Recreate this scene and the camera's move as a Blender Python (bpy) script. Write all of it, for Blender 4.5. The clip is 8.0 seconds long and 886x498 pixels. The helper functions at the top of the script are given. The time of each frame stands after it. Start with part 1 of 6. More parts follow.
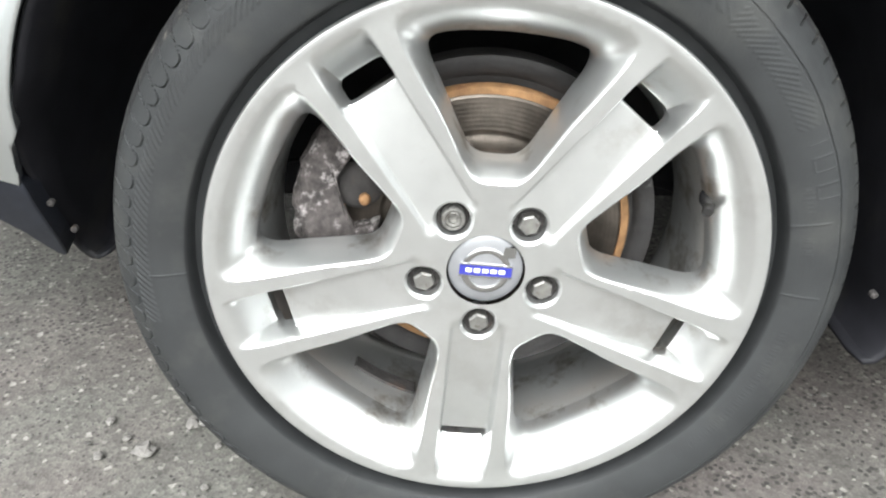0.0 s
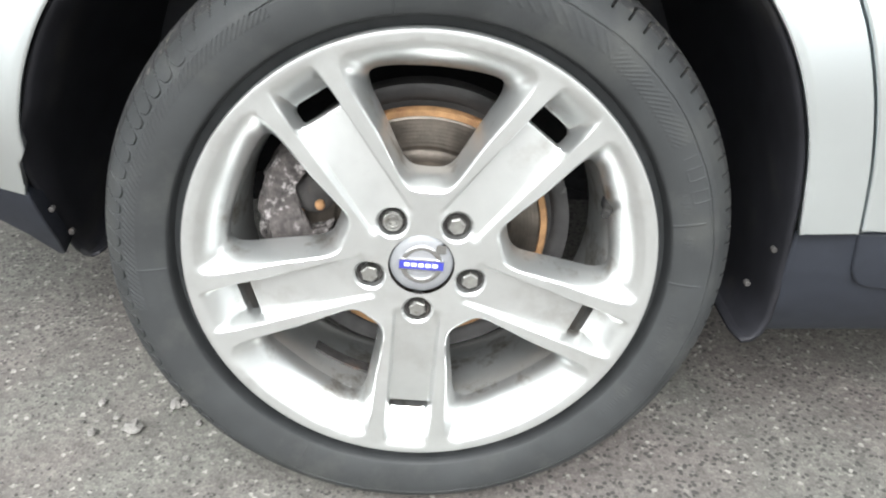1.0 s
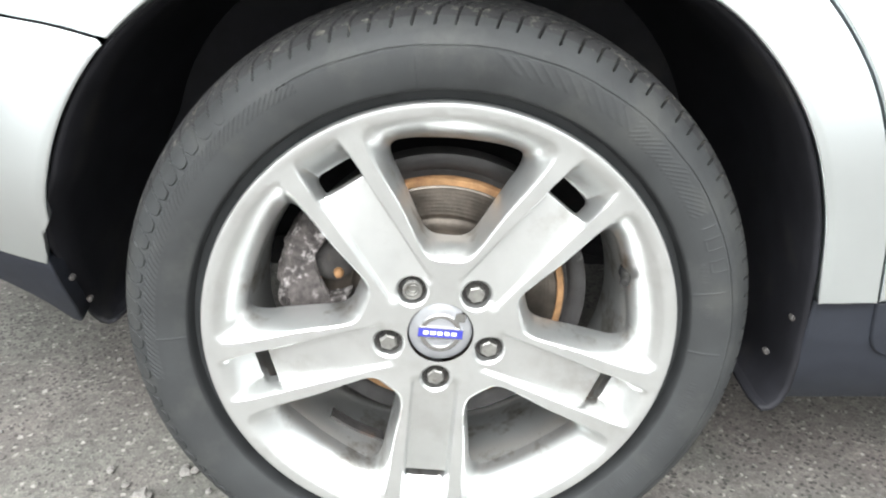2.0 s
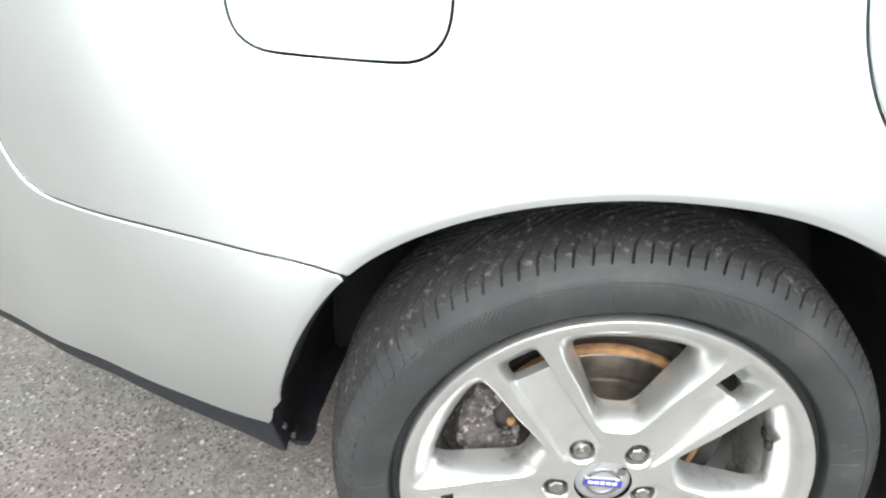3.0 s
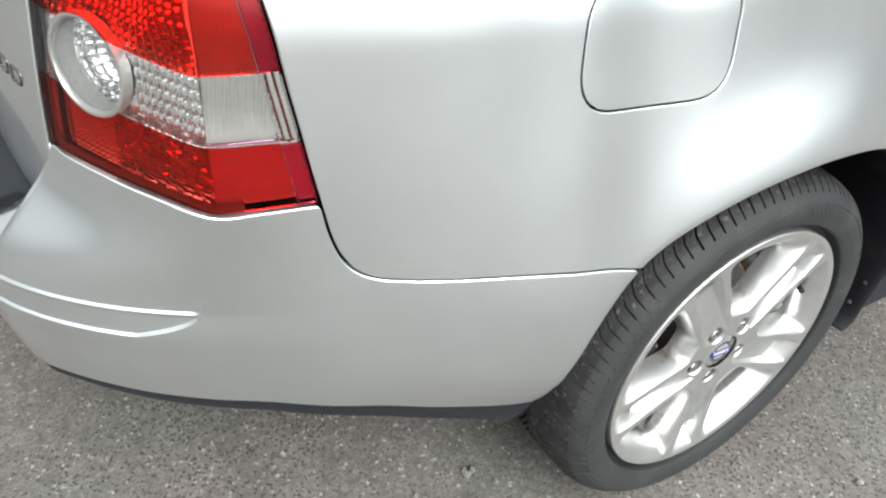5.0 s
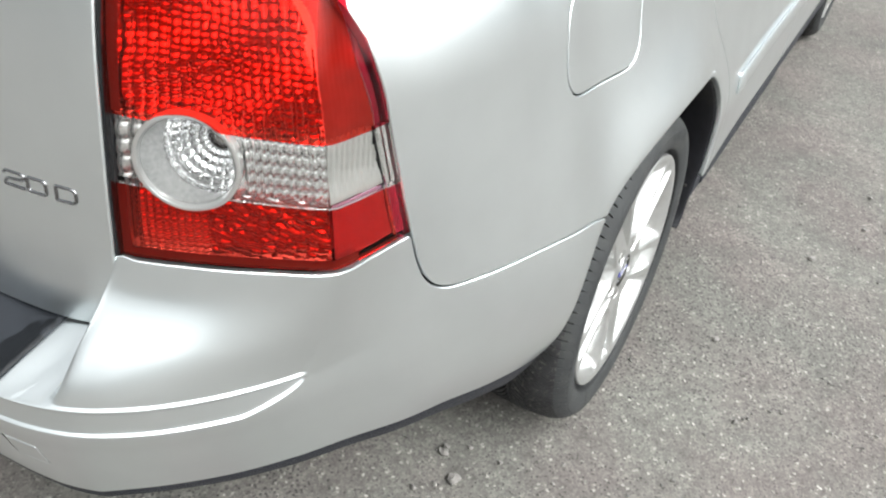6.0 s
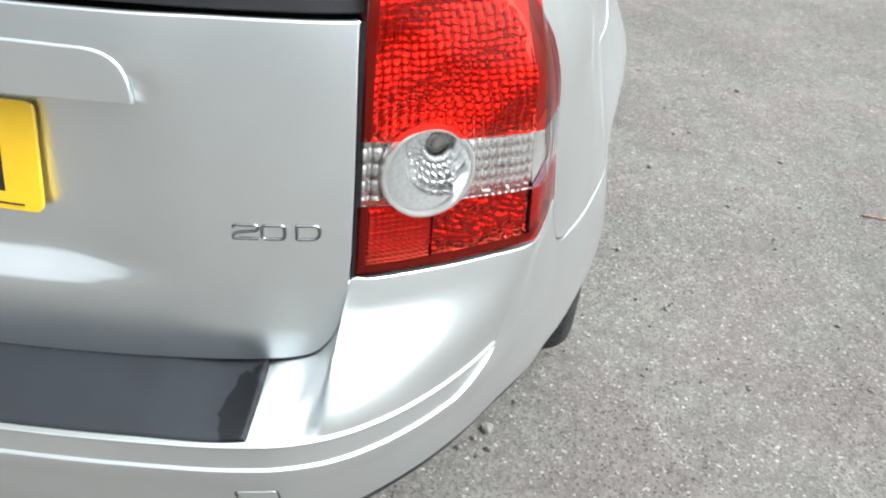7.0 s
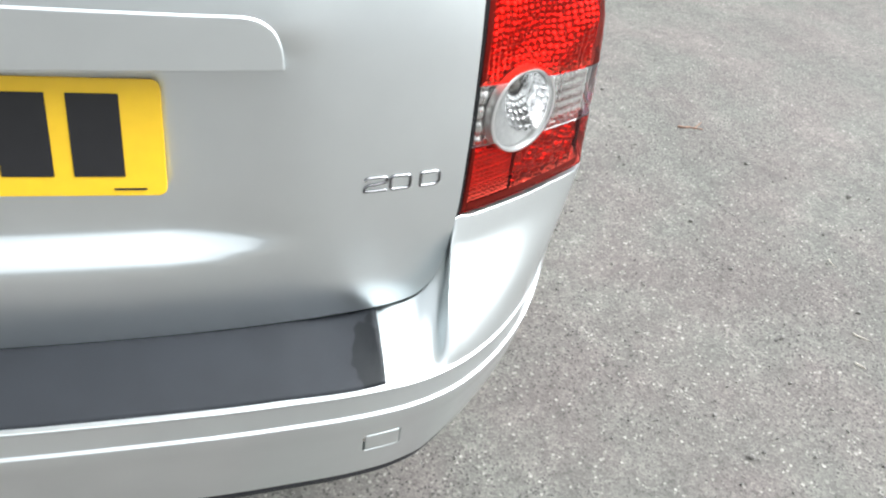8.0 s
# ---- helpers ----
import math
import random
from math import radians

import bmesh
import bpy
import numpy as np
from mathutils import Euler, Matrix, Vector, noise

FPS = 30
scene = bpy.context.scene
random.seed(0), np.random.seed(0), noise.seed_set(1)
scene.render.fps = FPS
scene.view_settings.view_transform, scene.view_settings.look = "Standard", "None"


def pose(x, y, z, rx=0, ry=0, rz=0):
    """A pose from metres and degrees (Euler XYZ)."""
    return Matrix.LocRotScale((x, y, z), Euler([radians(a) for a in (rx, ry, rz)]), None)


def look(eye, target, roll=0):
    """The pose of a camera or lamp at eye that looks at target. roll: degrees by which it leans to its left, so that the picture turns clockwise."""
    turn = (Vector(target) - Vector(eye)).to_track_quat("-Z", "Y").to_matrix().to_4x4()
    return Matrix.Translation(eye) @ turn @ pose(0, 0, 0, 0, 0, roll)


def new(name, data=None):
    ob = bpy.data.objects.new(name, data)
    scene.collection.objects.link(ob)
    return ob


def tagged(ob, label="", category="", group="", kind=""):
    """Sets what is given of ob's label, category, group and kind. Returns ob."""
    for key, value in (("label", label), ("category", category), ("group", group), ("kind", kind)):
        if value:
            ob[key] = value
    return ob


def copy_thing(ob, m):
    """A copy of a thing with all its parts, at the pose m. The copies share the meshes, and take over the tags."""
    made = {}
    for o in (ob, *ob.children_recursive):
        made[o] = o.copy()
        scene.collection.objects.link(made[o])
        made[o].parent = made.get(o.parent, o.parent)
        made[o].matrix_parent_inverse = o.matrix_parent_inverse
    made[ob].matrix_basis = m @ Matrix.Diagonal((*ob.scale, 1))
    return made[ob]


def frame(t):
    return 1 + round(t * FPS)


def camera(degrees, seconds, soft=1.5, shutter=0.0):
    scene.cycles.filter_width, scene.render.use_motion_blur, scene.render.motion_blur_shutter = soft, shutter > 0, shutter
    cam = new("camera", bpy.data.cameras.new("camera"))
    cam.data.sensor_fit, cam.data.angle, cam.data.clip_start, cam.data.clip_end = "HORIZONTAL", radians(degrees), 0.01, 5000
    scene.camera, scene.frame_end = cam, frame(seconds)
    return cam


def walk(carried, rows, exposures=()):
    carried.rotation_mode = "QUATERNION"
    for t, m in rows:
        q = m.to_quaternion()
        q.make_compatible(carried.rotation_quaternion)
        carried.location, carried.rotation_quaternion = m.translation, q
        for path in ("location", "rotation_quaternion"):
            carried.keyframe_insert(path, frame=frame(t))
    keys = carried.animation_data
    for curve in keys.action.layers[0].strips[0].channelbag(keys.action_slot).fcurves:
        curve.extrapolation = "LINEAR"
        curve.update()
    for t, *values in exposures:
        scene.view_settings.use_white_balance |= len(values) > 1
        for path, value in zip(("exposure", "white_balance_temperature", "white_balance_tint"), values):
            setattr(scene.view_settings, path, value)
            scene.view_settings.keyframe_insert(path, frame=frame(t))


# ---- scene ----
cam = camera(59.31, 8.0, 2.1, 0.12)
PATH = [
    (0, (-0.0386, -0.5430, 0.6574), (-0.0354, 0.3313, 0.1721), 0.47),
    (0.5, (-0.0059, -0.5935, 0.6970), (0.0026, 0.2941, 0.2363), 1.53),
    (1, (0.0081, -0.6522, 0.7144), (0.0253, 0.2226, 0.2303), 0.62),
    (1.2, (0.0123, -0.6545, 0.7168), (0.0302, 0.2302, 0.2510), 0.50),
    (2.3, (-0.0558, -0.6394, 0.7457), (-0.0301, 0.2719, 0.3346), 1.02),
    (2.5, (-0.0994, -0.6195, 0.8108), (-0.0330, 0.2936, 0.4085), 1.60),
    (3, (-0.1828, -0.6005, 1.0277), (-0.1922, 0.2473, 0.4976), 0.87),
    (3.5, (-0.3340, -0.5693, 1.1400), (-0.2987, 0.2289, 0.5386), 2.78),
    (4, (-0.4881, -0.5116, 1.1429), (-0.3681, 0.2862, 0.5521), 2.77),
    (4.5, (-0.7049, -0.4683, 1.1557), (-0.3480, 0.2409, 0.5477), 6.07),
    (4.7, (-0.7782, -0.4617, 1.1774), (-0.3904, 0.2124, 0.5488), 6.42),
    (5.8, (-1.1770, -0.3045, 1.2238), (-0.5083, 0.1546, 0.6389), 5.54),
    (6, (-1.2222, -0.2229, 1.2369), (-0.5188, 0.1484, 0.6308), 6.22),
    (6.2, (-1.2667, -0.1334, 1.2493), (-0.5527, 0.1853, 0.6258), 6.60),
    (6.5, (-1.3398, -0.0019, 1.2443), (-0.5744, 0.2119, 0.6372), 7.62),
    (7, (-1.4666, 0.1929, 1.2538), (-0.6672, 0.2486, 0.6556), 5.39),
    (7.5, (-1.4779, 0.3814, 1.2238), (-0.6793, 0.2342, 0.6401), 8.13),
    (8, (-1.5321, 0.5478, 1.2423), (-0.7755, 0.3110, 0.6329), 9.36),
]
walk(cam, [(t, look(eye, target, roll)) for t, eye, target, roll in PATH], [(0, 1.32, 6450, 10), (1.2, 1.44, 6400, 10), (2.3, 1.52, 6450, 10), (3.0, 1.38, 6500, 10), (3.5, 1.10, 6500, 10), (4.0, 0.84, 6500, 10), (4.7, 0.86, 6500, 10), (5.8, 1.05, 6500, 10), (7.0, 1.24, 6300, 10), (8.0, 1.27, 6300, 10)])

# ---- light ----
world = bpy.data.worlds.new("overcast_sky")
scene.world = world
world.use_nodes = True
wn, wl = world.node_tree.nodes, world.node_tree.links
sky = wn.new("ShaderNodeTexSky")
sky.sky_type = "NISHITA"
sky.sun_disc = False
sky.sun_elevation = radians(50)
sky.sun_rotation = radians(186)
sky.air_density, sky.dust_density, sky.ozone_density = 1.5, 10.0, 1.0
pale = wn.new("ShaderNodeHueSaturation")
pale.inputs["Saturation"].default_value = 0.05
wl.new(sky.outputs[0], pale.inputs["Color"])
cool = wn.new("ShaderNodeVectorMath")
cool.operation = "MULTIPLY"
cool.inputs[1].default_value = (0.97, 1.0, 0.995)
wl.new(pale.outputs[0], cool.inputs[0])
wl.new(cool.outputs[0], wn["Background"].inputs[0])
wn["Background"].inputs[1].default_value = 0.15
sun = new("sun", bpy.data.lights.new("sun", "SUN"))
sun.data.energy, sun.data.angle, sun.data.color = 0.65, radians(110), (0.965, 1.0, 0.99)
sun.matrix_world = look((0, 0, 0), (-math.sin(radians(186)) * math.cos(radians(50)), -math.cos(radians(186)) * math.cos(radians(50)), -math.sin(radians(50))))


# ---- materials ----
def dark_patches(m, spots):
    """Dark, smoother patches with ragged edges on a surface, each given by its centre and its reach in x and y."""
    n, l = m.node_tree.nodes, m.node_tree.links
    p = n["Principled BSDF"]
    co, ragged = n.new("ShaderNodeTexCoord"), n.new("ShaderNodeTexNoise")
    ragged.inputs["Scale"].default_value, ragged.inputs["Detail"].default_value = 55.0, 5.0
    l.new(co.outputs["Object"], ragged.inputs["Vector"])
    total = None
    for cx, cy, rx, ry in spots:
        off, size, far, edge, spot_mask = (n.new(k) for k in ("ShaderNodeVectorMath", "ShaderNodeVectorMath", "ShaderNodeVectorMath", "ShaderNodeMath", "ShaderNodeMapRange"))
        off.operation, size.operation, far.operation, edge.operation = "SUBTRACT", "MULTIPLY", "LENGTH", "MULTIPLY_ADD"
        off.inputs[1].default_value, size.inputs[1].default_value = (cx, cy, 0), (1 / rx, 1 / ry, 0)
        edge.inputs[1].default_value = 1.5
        spot_mask.inputs["From Min"].default_value, spot_mask.inputs["From Max"].default_value = 1.80, 1.70
        l.new(co.outputs["Object"], off.inputs[0])
        l.new(off.outputs[0], size.inputs[0])
        l.new(size.outputs[0], far.inputs[0])
        l.new(ragged.outputs["Fac"], edge.inputs[0])
        l.new(far.outputs["Value"], edge.inputs[2])
        l.new(edge.outputs[0], spot_mask.inputs["Value"])
        if total is None:
            total = spot_mask.outputs[0]
        else:
            most = n.new("ShaderNodeMath")
            most.operation = "MAXIMUM"
            l.new(total, most.inputs[0])
            l.new(spot_mask.outputs[0], most.inputs[1])
            total = most.outputs[0]
    dry = p.inputs["Base Color"].links[0].from_socket
    mix, rough, gloss = n.new("ShaderNodeMix"), n.new("ShaderNodeMapRange"), n.new("ShaderNodeMapRange")
    mix.data_type = "RGBA"
    mix.inputs["B"].default_value = (0.006, 0.007, 0.009, 1)
    l.new(total, mix.inputs["Factor"])
    l.new(dry, mix.inputs["A"])
    l.new(mix.outputs["Result"], p.inputs["Base Color"])
    for node, name, a, b in ((rough, "Roughness", p.inputs["Roughness"].default_value, 0.30), (gloss, "Specular IOR Level", p.inputs["Specular IOR Level"].default_value, 0.22)):
        node.inputs["To Min"].default_value, node.inputs["To Max"].default_value = a, b
        l.new(total, node.inputs["Value"])
        l.new(node.outputs[0], p.inputs[name])


def material(name, base, rough=0.5, metal=0.0, scale=40.0, vary=0.15, bump=0.0, bump_scale=0.0, coat=0.0, rough_vary=0.0, stain=None, stain_scale=6.0, stain_from=0.55, spec=0.5):
    """A principled surface with grain at one scale, stains at a larger one and fine relief."""
    m = bpy.data.materials.new(name)
    m.use_nodes = True
    n, l = m.node_tree.nodes, m.node_tree.links
    p = n["Principled BSDF"]
    p.inputs["Roughness"].default_value, p.inputs["Metallic"].default_value = rough, metal
    p.inputs["Coat Weight"].default_value, p.inputs["Coat Roughness"].default_value = coat, 0.06
    p.inputs["Specular IOR Level"].default_value = spec
    co = n.new("ShaderNodeTexCoord")
    grain = n.new("ShaderNodeTexNoise")
    grain.inputs["Scale"].default_value, grain.inputs["Detail"].default_value = scale, 5.0
    l.new(co.outputs["Object"], grain.inputs["Vector"])
    ramp = n.new("ShaderNodeValToRGB")
    ramp.color_ramp.elements[0].position, ramp.color_ramp.elements[1].position = 0.3, 0.7
    ramp.color_ramp.elements[0].color = (*[c * (1 - vary) for c in base], 1)
    ramp.color_ramp.elements[1].color = (*[min(1, c * (1 + vary)) for c in base], 1)
    l.new(grain.outputs["Fac"], ramp.inputs[0])
    colour = ramp.outputs[0]
    if stain:
        big = n.new("ShaderNodeTexNoise")
        big.inputs["Scale"].default_value, big.inputs["Detail"].default_value, big.inputs["Roughness"].default_value = stain_scale, 7.0, 0.65
        l.new(co.outputs["Object"], big.inputs["Vector"])
        mask = n.new("ShaderNodeMapRange")
        mask.inputs["From Min"].default_value, mask.inputs["From Max"].default_value = stain_from, stain_from + 0.15
        l.new(big.outputs["Fac"], mask.inputs["Value"])
        mix = n.new("ShaderNodeMix")
        mix.data_type = "RGBA"
        l.new(mask.outputs[0], mix.inputs["Factor"])
        l.new(colour, mix.inputs["A"])
        mix.inputs["B"].default_value = (*stain, 1)
        colour = mix.outputs["Result"]
    l.new(colour, p.inputs["Base Color"])
    if rough_vary:
        rr = n.new("ShaderNodeMapRange")
        rr.inputs["To Min"].default_value, rr.inputs["To Max"].default_value = rough - rough_vary, rough + rough_vary
        l.new(grain.outputs["Fac"], rr.inputs["Value"])
        l.new(rr.outputs[0], p.inputs["Roughness"])
    if bump:
        fine = n.new("ShaderNodeTexNoise")
        fine.inputs["Scale"].default_value, fine.inputs["Detail"].default_value = bump_scale or scale * 4, 4.0
        l.new(co.outputs["Object"], fine.inputs["Vector"])
        b = n.new("ShaderNodeBump")
        b.inputs["Strength"].default_value, b.inputs["Distance"].default_value = bump, 0.002
        l.new(fine.outputs["Fac"], b.inputs["Height"])
        l.new(b.outputs[0], p.inputs["Normal"])
    return m


def clear_cover(name, tint, ior=1.4, gloss=0.03):
    """A thin clear plastic cover: see-through in its tint, with a mirror-like sheen at grazing angles."""
    m = bpy.data.materials.new(name)
    m.use_nodes = True
    n, l = m.node_tree.nodes, m.node_tree.links
    n.remove(n["Principled BSDF"])
    see, shine, fres, mix = n.new("ShaderNodeBsdfTransparent"), n.new("ShaderNodeBsdfGlossy"), n.new("ShaderNodeFresnel"), n.new("ShaderNodeMixShader")
    see.inputs[0].default_value = (*tint, 1)
    shine.inputs["Roughness"].default_value = gloss
    fres.inputs[0].default_value = ior
    l.new(fres.outputs[0], mix.inputs[0])
    l.new(see.outputs[0], mix.inputs[1])
    l.new(shine.outputs[0], mix.inputs[2])
    l.new(mix.outputs[0], n["Material Output"].inputs[0])
    return m


PAINT = material("silver_paint", (0.805, 0.853, 0.866), 0.32, 0.97, 9.0, 0.03, 0.015, 900.0, 0.6)
BLACK_PLASTIC = material("black_plastic", (0.010, 0.010, 0.0125), 0.60, 0, 30, 0.3, 0.15, 500, stain=(0.023, 0.022, 0.021), stain_scale=9, spec=0.22)
# black that stands for the shade in the tailgate gap
GAP_SHADE = material("gap_shade", (0.012, 0.012, 0.013), 0.85, 0, 60, 0.2, spec=0.15)
GREY_PLASTIC = material("grey_plastic", (0.016, 0.018, 0.024), 0.5, 0, 60, 0.15, 0.25, 1400, spec=0.28)
PAD_PLASTIC = material("pad_plastic", (0.0185, 0.021, 0.026), 0.55, 0, 25, 0.12, 0.3, 1800, stain=(0.016, 0.018, 0.022), stain_scale=7, stain_from=0.6, spec=0.3)
# a damp patch near the pad's end, a dark band along the tailgate edge
dark_patches(PAD_PLASTIC, ((-0.938, 0.424, 0.050, 0.020), (-0.884, 0.605, 0.013, 0.085)))
RUBBER = material("tyre_rubber", (0.027, 0.0285, 0.0295), 0.66, 0, 18, 0.2, 0.12, 700, stain=(0.040, 0.041, 0.040), stain_scale=12, stain_from=0.50, spec=0.32)
TREAD = material("tread_rubber", (0.021, 0.021, 0.022), 0.78, 0, 30, 0.35, 0.4, 420, stain=(0.135, 0.128, 0.11), stain_scale=110, stain_from=0.555, spec=0.3)
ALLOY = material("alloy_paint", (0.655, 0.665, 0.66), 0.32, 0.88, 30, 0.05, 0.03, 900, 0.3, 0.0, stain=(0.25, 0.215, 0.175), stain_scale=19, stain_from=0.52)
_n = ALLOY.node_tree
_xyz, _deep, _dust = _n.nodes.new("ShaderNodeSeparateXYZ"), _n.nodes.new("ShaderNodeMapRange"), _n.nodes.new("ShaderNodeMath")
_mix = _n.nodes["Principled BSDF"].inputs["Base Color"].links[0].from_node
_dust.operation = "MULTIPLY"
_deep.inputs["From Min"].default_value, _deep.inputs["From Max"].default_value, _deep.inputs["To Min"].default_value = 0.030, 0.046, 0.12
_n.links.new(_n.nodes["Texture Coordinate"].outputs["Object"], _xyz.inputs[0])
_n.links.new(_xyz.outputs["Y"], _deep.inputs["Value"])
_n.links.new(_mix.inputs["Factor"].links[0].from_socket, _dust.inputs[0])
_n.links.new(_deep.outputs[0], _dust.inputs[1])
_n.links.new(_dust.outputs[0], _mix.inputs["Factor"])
# near-black for the cut tread: the grooves' shade put into the colour
GROOVE_SHADE = material("groove_shade_rubber", (0.007, 0.007, 0.0075), 0.85, 0, 40, 0.3, spec=0.1)
# darker rubber in the recess beside the rim, its shade painted in
BEAD_SHADE = material("bead_shade_rubber", (0.021, 0.022, 0.023), 0.6, 0, 40, 0.2, 0.1, 700, spec=0.25)
BOLT = material("bolt_steel", (0.32, 0.315, 0.30), 0.42, 0.9, 90, 0.3, 0.2, 900, stain=(0.16, 0.14, 0.12), stain_scale=120)
CAP_GREY = material("cap_grey", (0.30, 0.305, 0.32), 0.4, 0.5, 60, 0.1, 0.05, 900, 0.5)
CHROME = material("chrome", (0.58, 0.58, 0.58), 0.1, 1.0, 40, 0.04, rough_vary=0.04)
BADGE = material("badge_chrome", (0.24, 0.24, 0.25), 0.14, 1.0, 40, 0.08)
BLUE = material("badge_blue", (0.03, 0.035, 0.28), 0.4, 0, 60, 0.1, coat=0.4)
WHITE = material("badge_white", (0.75, 0.75, 0.76), 0.45, 0, 60, 0.05)
DISC = material("worn_disc_steel", (0.10, 0.085, 0.072), 0.42, 0.8, 60, 0.3, 0.15, 300, stain=(0.20, 0.10, 0.05), stain_scale=10, stain_from=0.6)
RUST = material("rust", (0.25, 0.135, 0.06), 0.85, 0, 70, 0.35, 0.4, 300, stain=(0.16, 0.07, 0.03), stain_scale=25)
CALIPER = material("caliper_iron", (0.06, 0.052, 0.05), 0.75, 0.2, 120, 0.6, 0.9, 320, stain=(0.44, 0.41, 0.405), stain_scale=60, stain_from=0.53)
DARK_IRON = material("dark_iron", (0.03, 0.027, 0.026), 0.8, 0, 60, 0.4, 0.5, 200, stain=(0.09, 0.05, 0.03), stain_scale=25)
SHIELD = material("shield_steel", (0.035, 0.033, 0.033), 0.55, 0.3, 40, 0.4, 0.4, 200, stain=(0.30, 0.295, 0.29), stain_scale=16, stain_from=0.60)
PLATE = material("yellow_plate", (0.80, 0.50, 0.015), 0.35, 0, 50, 0.03, coat=0.5)
INK = material("black_ink", (0.012, 0.012, 0.014), 0.45, 0, 50, 0.1)
PALE_REFLECTOR = material("pale_lamp_reflector", (0.74, 0.73, 0.71), 0.13, 0.97, 60, 0.05, rough_vary=0.06)
LAMP_BLACK = material("lamp_dark_red", (0.22, 0.028, 0.034), 0.35, 0, 50, 0.2)
BULB_AMBER = material("bulb_glass", (0.24, 0.22, 0.20), 0.1, 0.6, 60, 0.1)
RED_COVER = clear_cover("red_lens", (1.0, 0.088, 0.056), 1.25)
DEEP_RED_COVER = clear_cover("deep_red_lens", (0.84, 0.034, 0.085), 1.38)
REFLEX = material("reflex_white", (0.50, 0.34, 0.46), 0.22, 0.8, 60, 0.05)
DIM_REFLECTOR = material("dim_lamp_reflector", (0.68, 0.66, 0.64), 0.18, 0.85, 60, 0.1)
# whiter reflector: the bend's bright sky-lit band put into the colour
LIT_RIM_WHITE = material("lit_rim_white", (0.86, 0.85, 0.82), 0.30, 0.55, 60, 0.04)
BAND = material("band_reflector", (0.9, 0.9, 0.89), 0.08, 0.95, 60, 0.05)
# darker copies of the lamp mirror, with each zone's shade in the grey
SHADED_SIDE_REFLECTOR = material("shaded_side_reflector", (0.30, 0.28, 0.29), 0.30, 0.7, 60, 0.1)
SHADED_LOW_REFLECTOR = material("shaded_low_reflector", (0.50, 0.48, 0.47), 0.22, 0.92, 60, 0.1)
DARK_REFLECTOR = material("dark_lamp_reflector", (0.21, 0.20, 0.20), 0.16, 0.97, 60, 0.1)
FROST = material("frosted_reflector", (0.29, 0.285, 0.27), 0.4, 0.35, 60, 0.06)
APRON = material("frosted_apron", (0.46, 0.46, 0.455), 0.30, 0.7, 300, 0.15, 0.6, 700)
BOWL = material("bowl_mirror", (0.80, 0.80, 0.80), 0.09, 0.95, 60, 0.04)
CLEAR_COVER = clear_cover("clear_lens", (0.96, 0.97, 0.97))
GLASS = material("dark_window_glass", (0.012, 0.016, 0.016), 0.04, 0, 10, 0.1, spec=0.8)


# ---- shape helpers ----
def spline(xs, ys):
    """A smooth curve through the given stations (cubic Hermite), straight beyond its ends."""
    xs, ys = np.array(xs, float), np.array(ys, float)
    d = np.diff(ys) / np.diff(xs)
    m = np.empty(len(xs))
    m[0], m[-1] = d[0], d[-1]
    h = np.diff(xs)
    m[1:-1] = (d[:-1] * h[1:] + d[1:] * h[:-1]) / (h[1:] + h[:-1])

    def f(x):
        x = np.asarray(x, float)
        i = np.clip(np.searchsorted(xs, x) - 1, 0, len(xs) - 2)
        w = xs[i + 1] - xs[i]
        t = (x - xs[i]) / w
        tc = np.clip(t, 0, 1)
        y = (2 * tc**3 - 3 * tc**2 + 1) * ys[i] + (tc**3 - 2 * tc**2 + tc) * w * m[i] + (3 * tc**2 - 2 * tc**3) * ys[i + 1] + (tc**3 - tc**2) * w * m[i + 1]
        return y + np.where(t > 1, (t - 1) * w * m[-1], 0) + np.where(t < 0, t * w * m[0], 0)
    return f


def smooth(a, b, x):
    t = np.clip((np.asarray(x, float) - a) / (b - a), 0, 1)
    return t * t * (3 - 2 * t)


def resample(pts, step, closed=True):
    p = np.array(pts, float)
    if closed:
        p = np.vstack([p, p[:1]])
    out = []
    for a, b in zip(p[:-1], p[1:]):
        k = max(1, int(math.ceil(np.linalg.norm(b - a) / step)))
        out += [a + (b - a) * i / k for i in range(k)]
    if not closed:
        out.append(p[-1])
    return np.array(out)


def rounded(corners, step=0.006):
    """A closed outline from (x, y, radius) corners, each rounded by its radius."""
    n, out = len(corners), []
    for i in range(n):
        p, r = np.array(corners[i][:2], float), corners[i][2]
        a, b = np.array(corners[i - 1][:2], float), np.array(corners[(i + 1) % n][:2], float)
        if r <= 0:
            out.append(p)
            continue
        u, v = (a - p) / np.linalg.norm(a - p), (b - p) / np.linalg.norm(b - p)
        r = min(r, 0.49 * np.linalg.norm(a - p), 0.49 * np.linalg.norm(b - p))
        for k in range(9):
            t = k / 8
            out.append(p + u * r * (1 - t) ** 2 + v * r * t**2)
    return resample(out, step)


def area2(o):
    x, y = o[:, 0], o[:, 1]
    return 0.5 * np.sum(x * np.roll(y, -1) - y * np.roll(x, -1))


def inside(o, q):
    res = np.zeros(len(q), bool)
    x, y = q[:, 0], q[:, 1]
    for (x1, y1), (x2, y2) in zip(o, np.roll(o, -1, 0)):
        if y1 != y2:
            res ^= ((y1 > y) != (y2 > y)) & (x < (x2 - x1) * (y - y1) / (y2 - y1) + x1)
    return res


def inward(o):
    t = np.roll(o, -1, 0) - np.roll(o, 1, 0)
    t /= np.linalg.norm(t, axis=1)[:, None] + 1e-12
    return np.stack([-t[:, 1], t[:, 0]], 1)


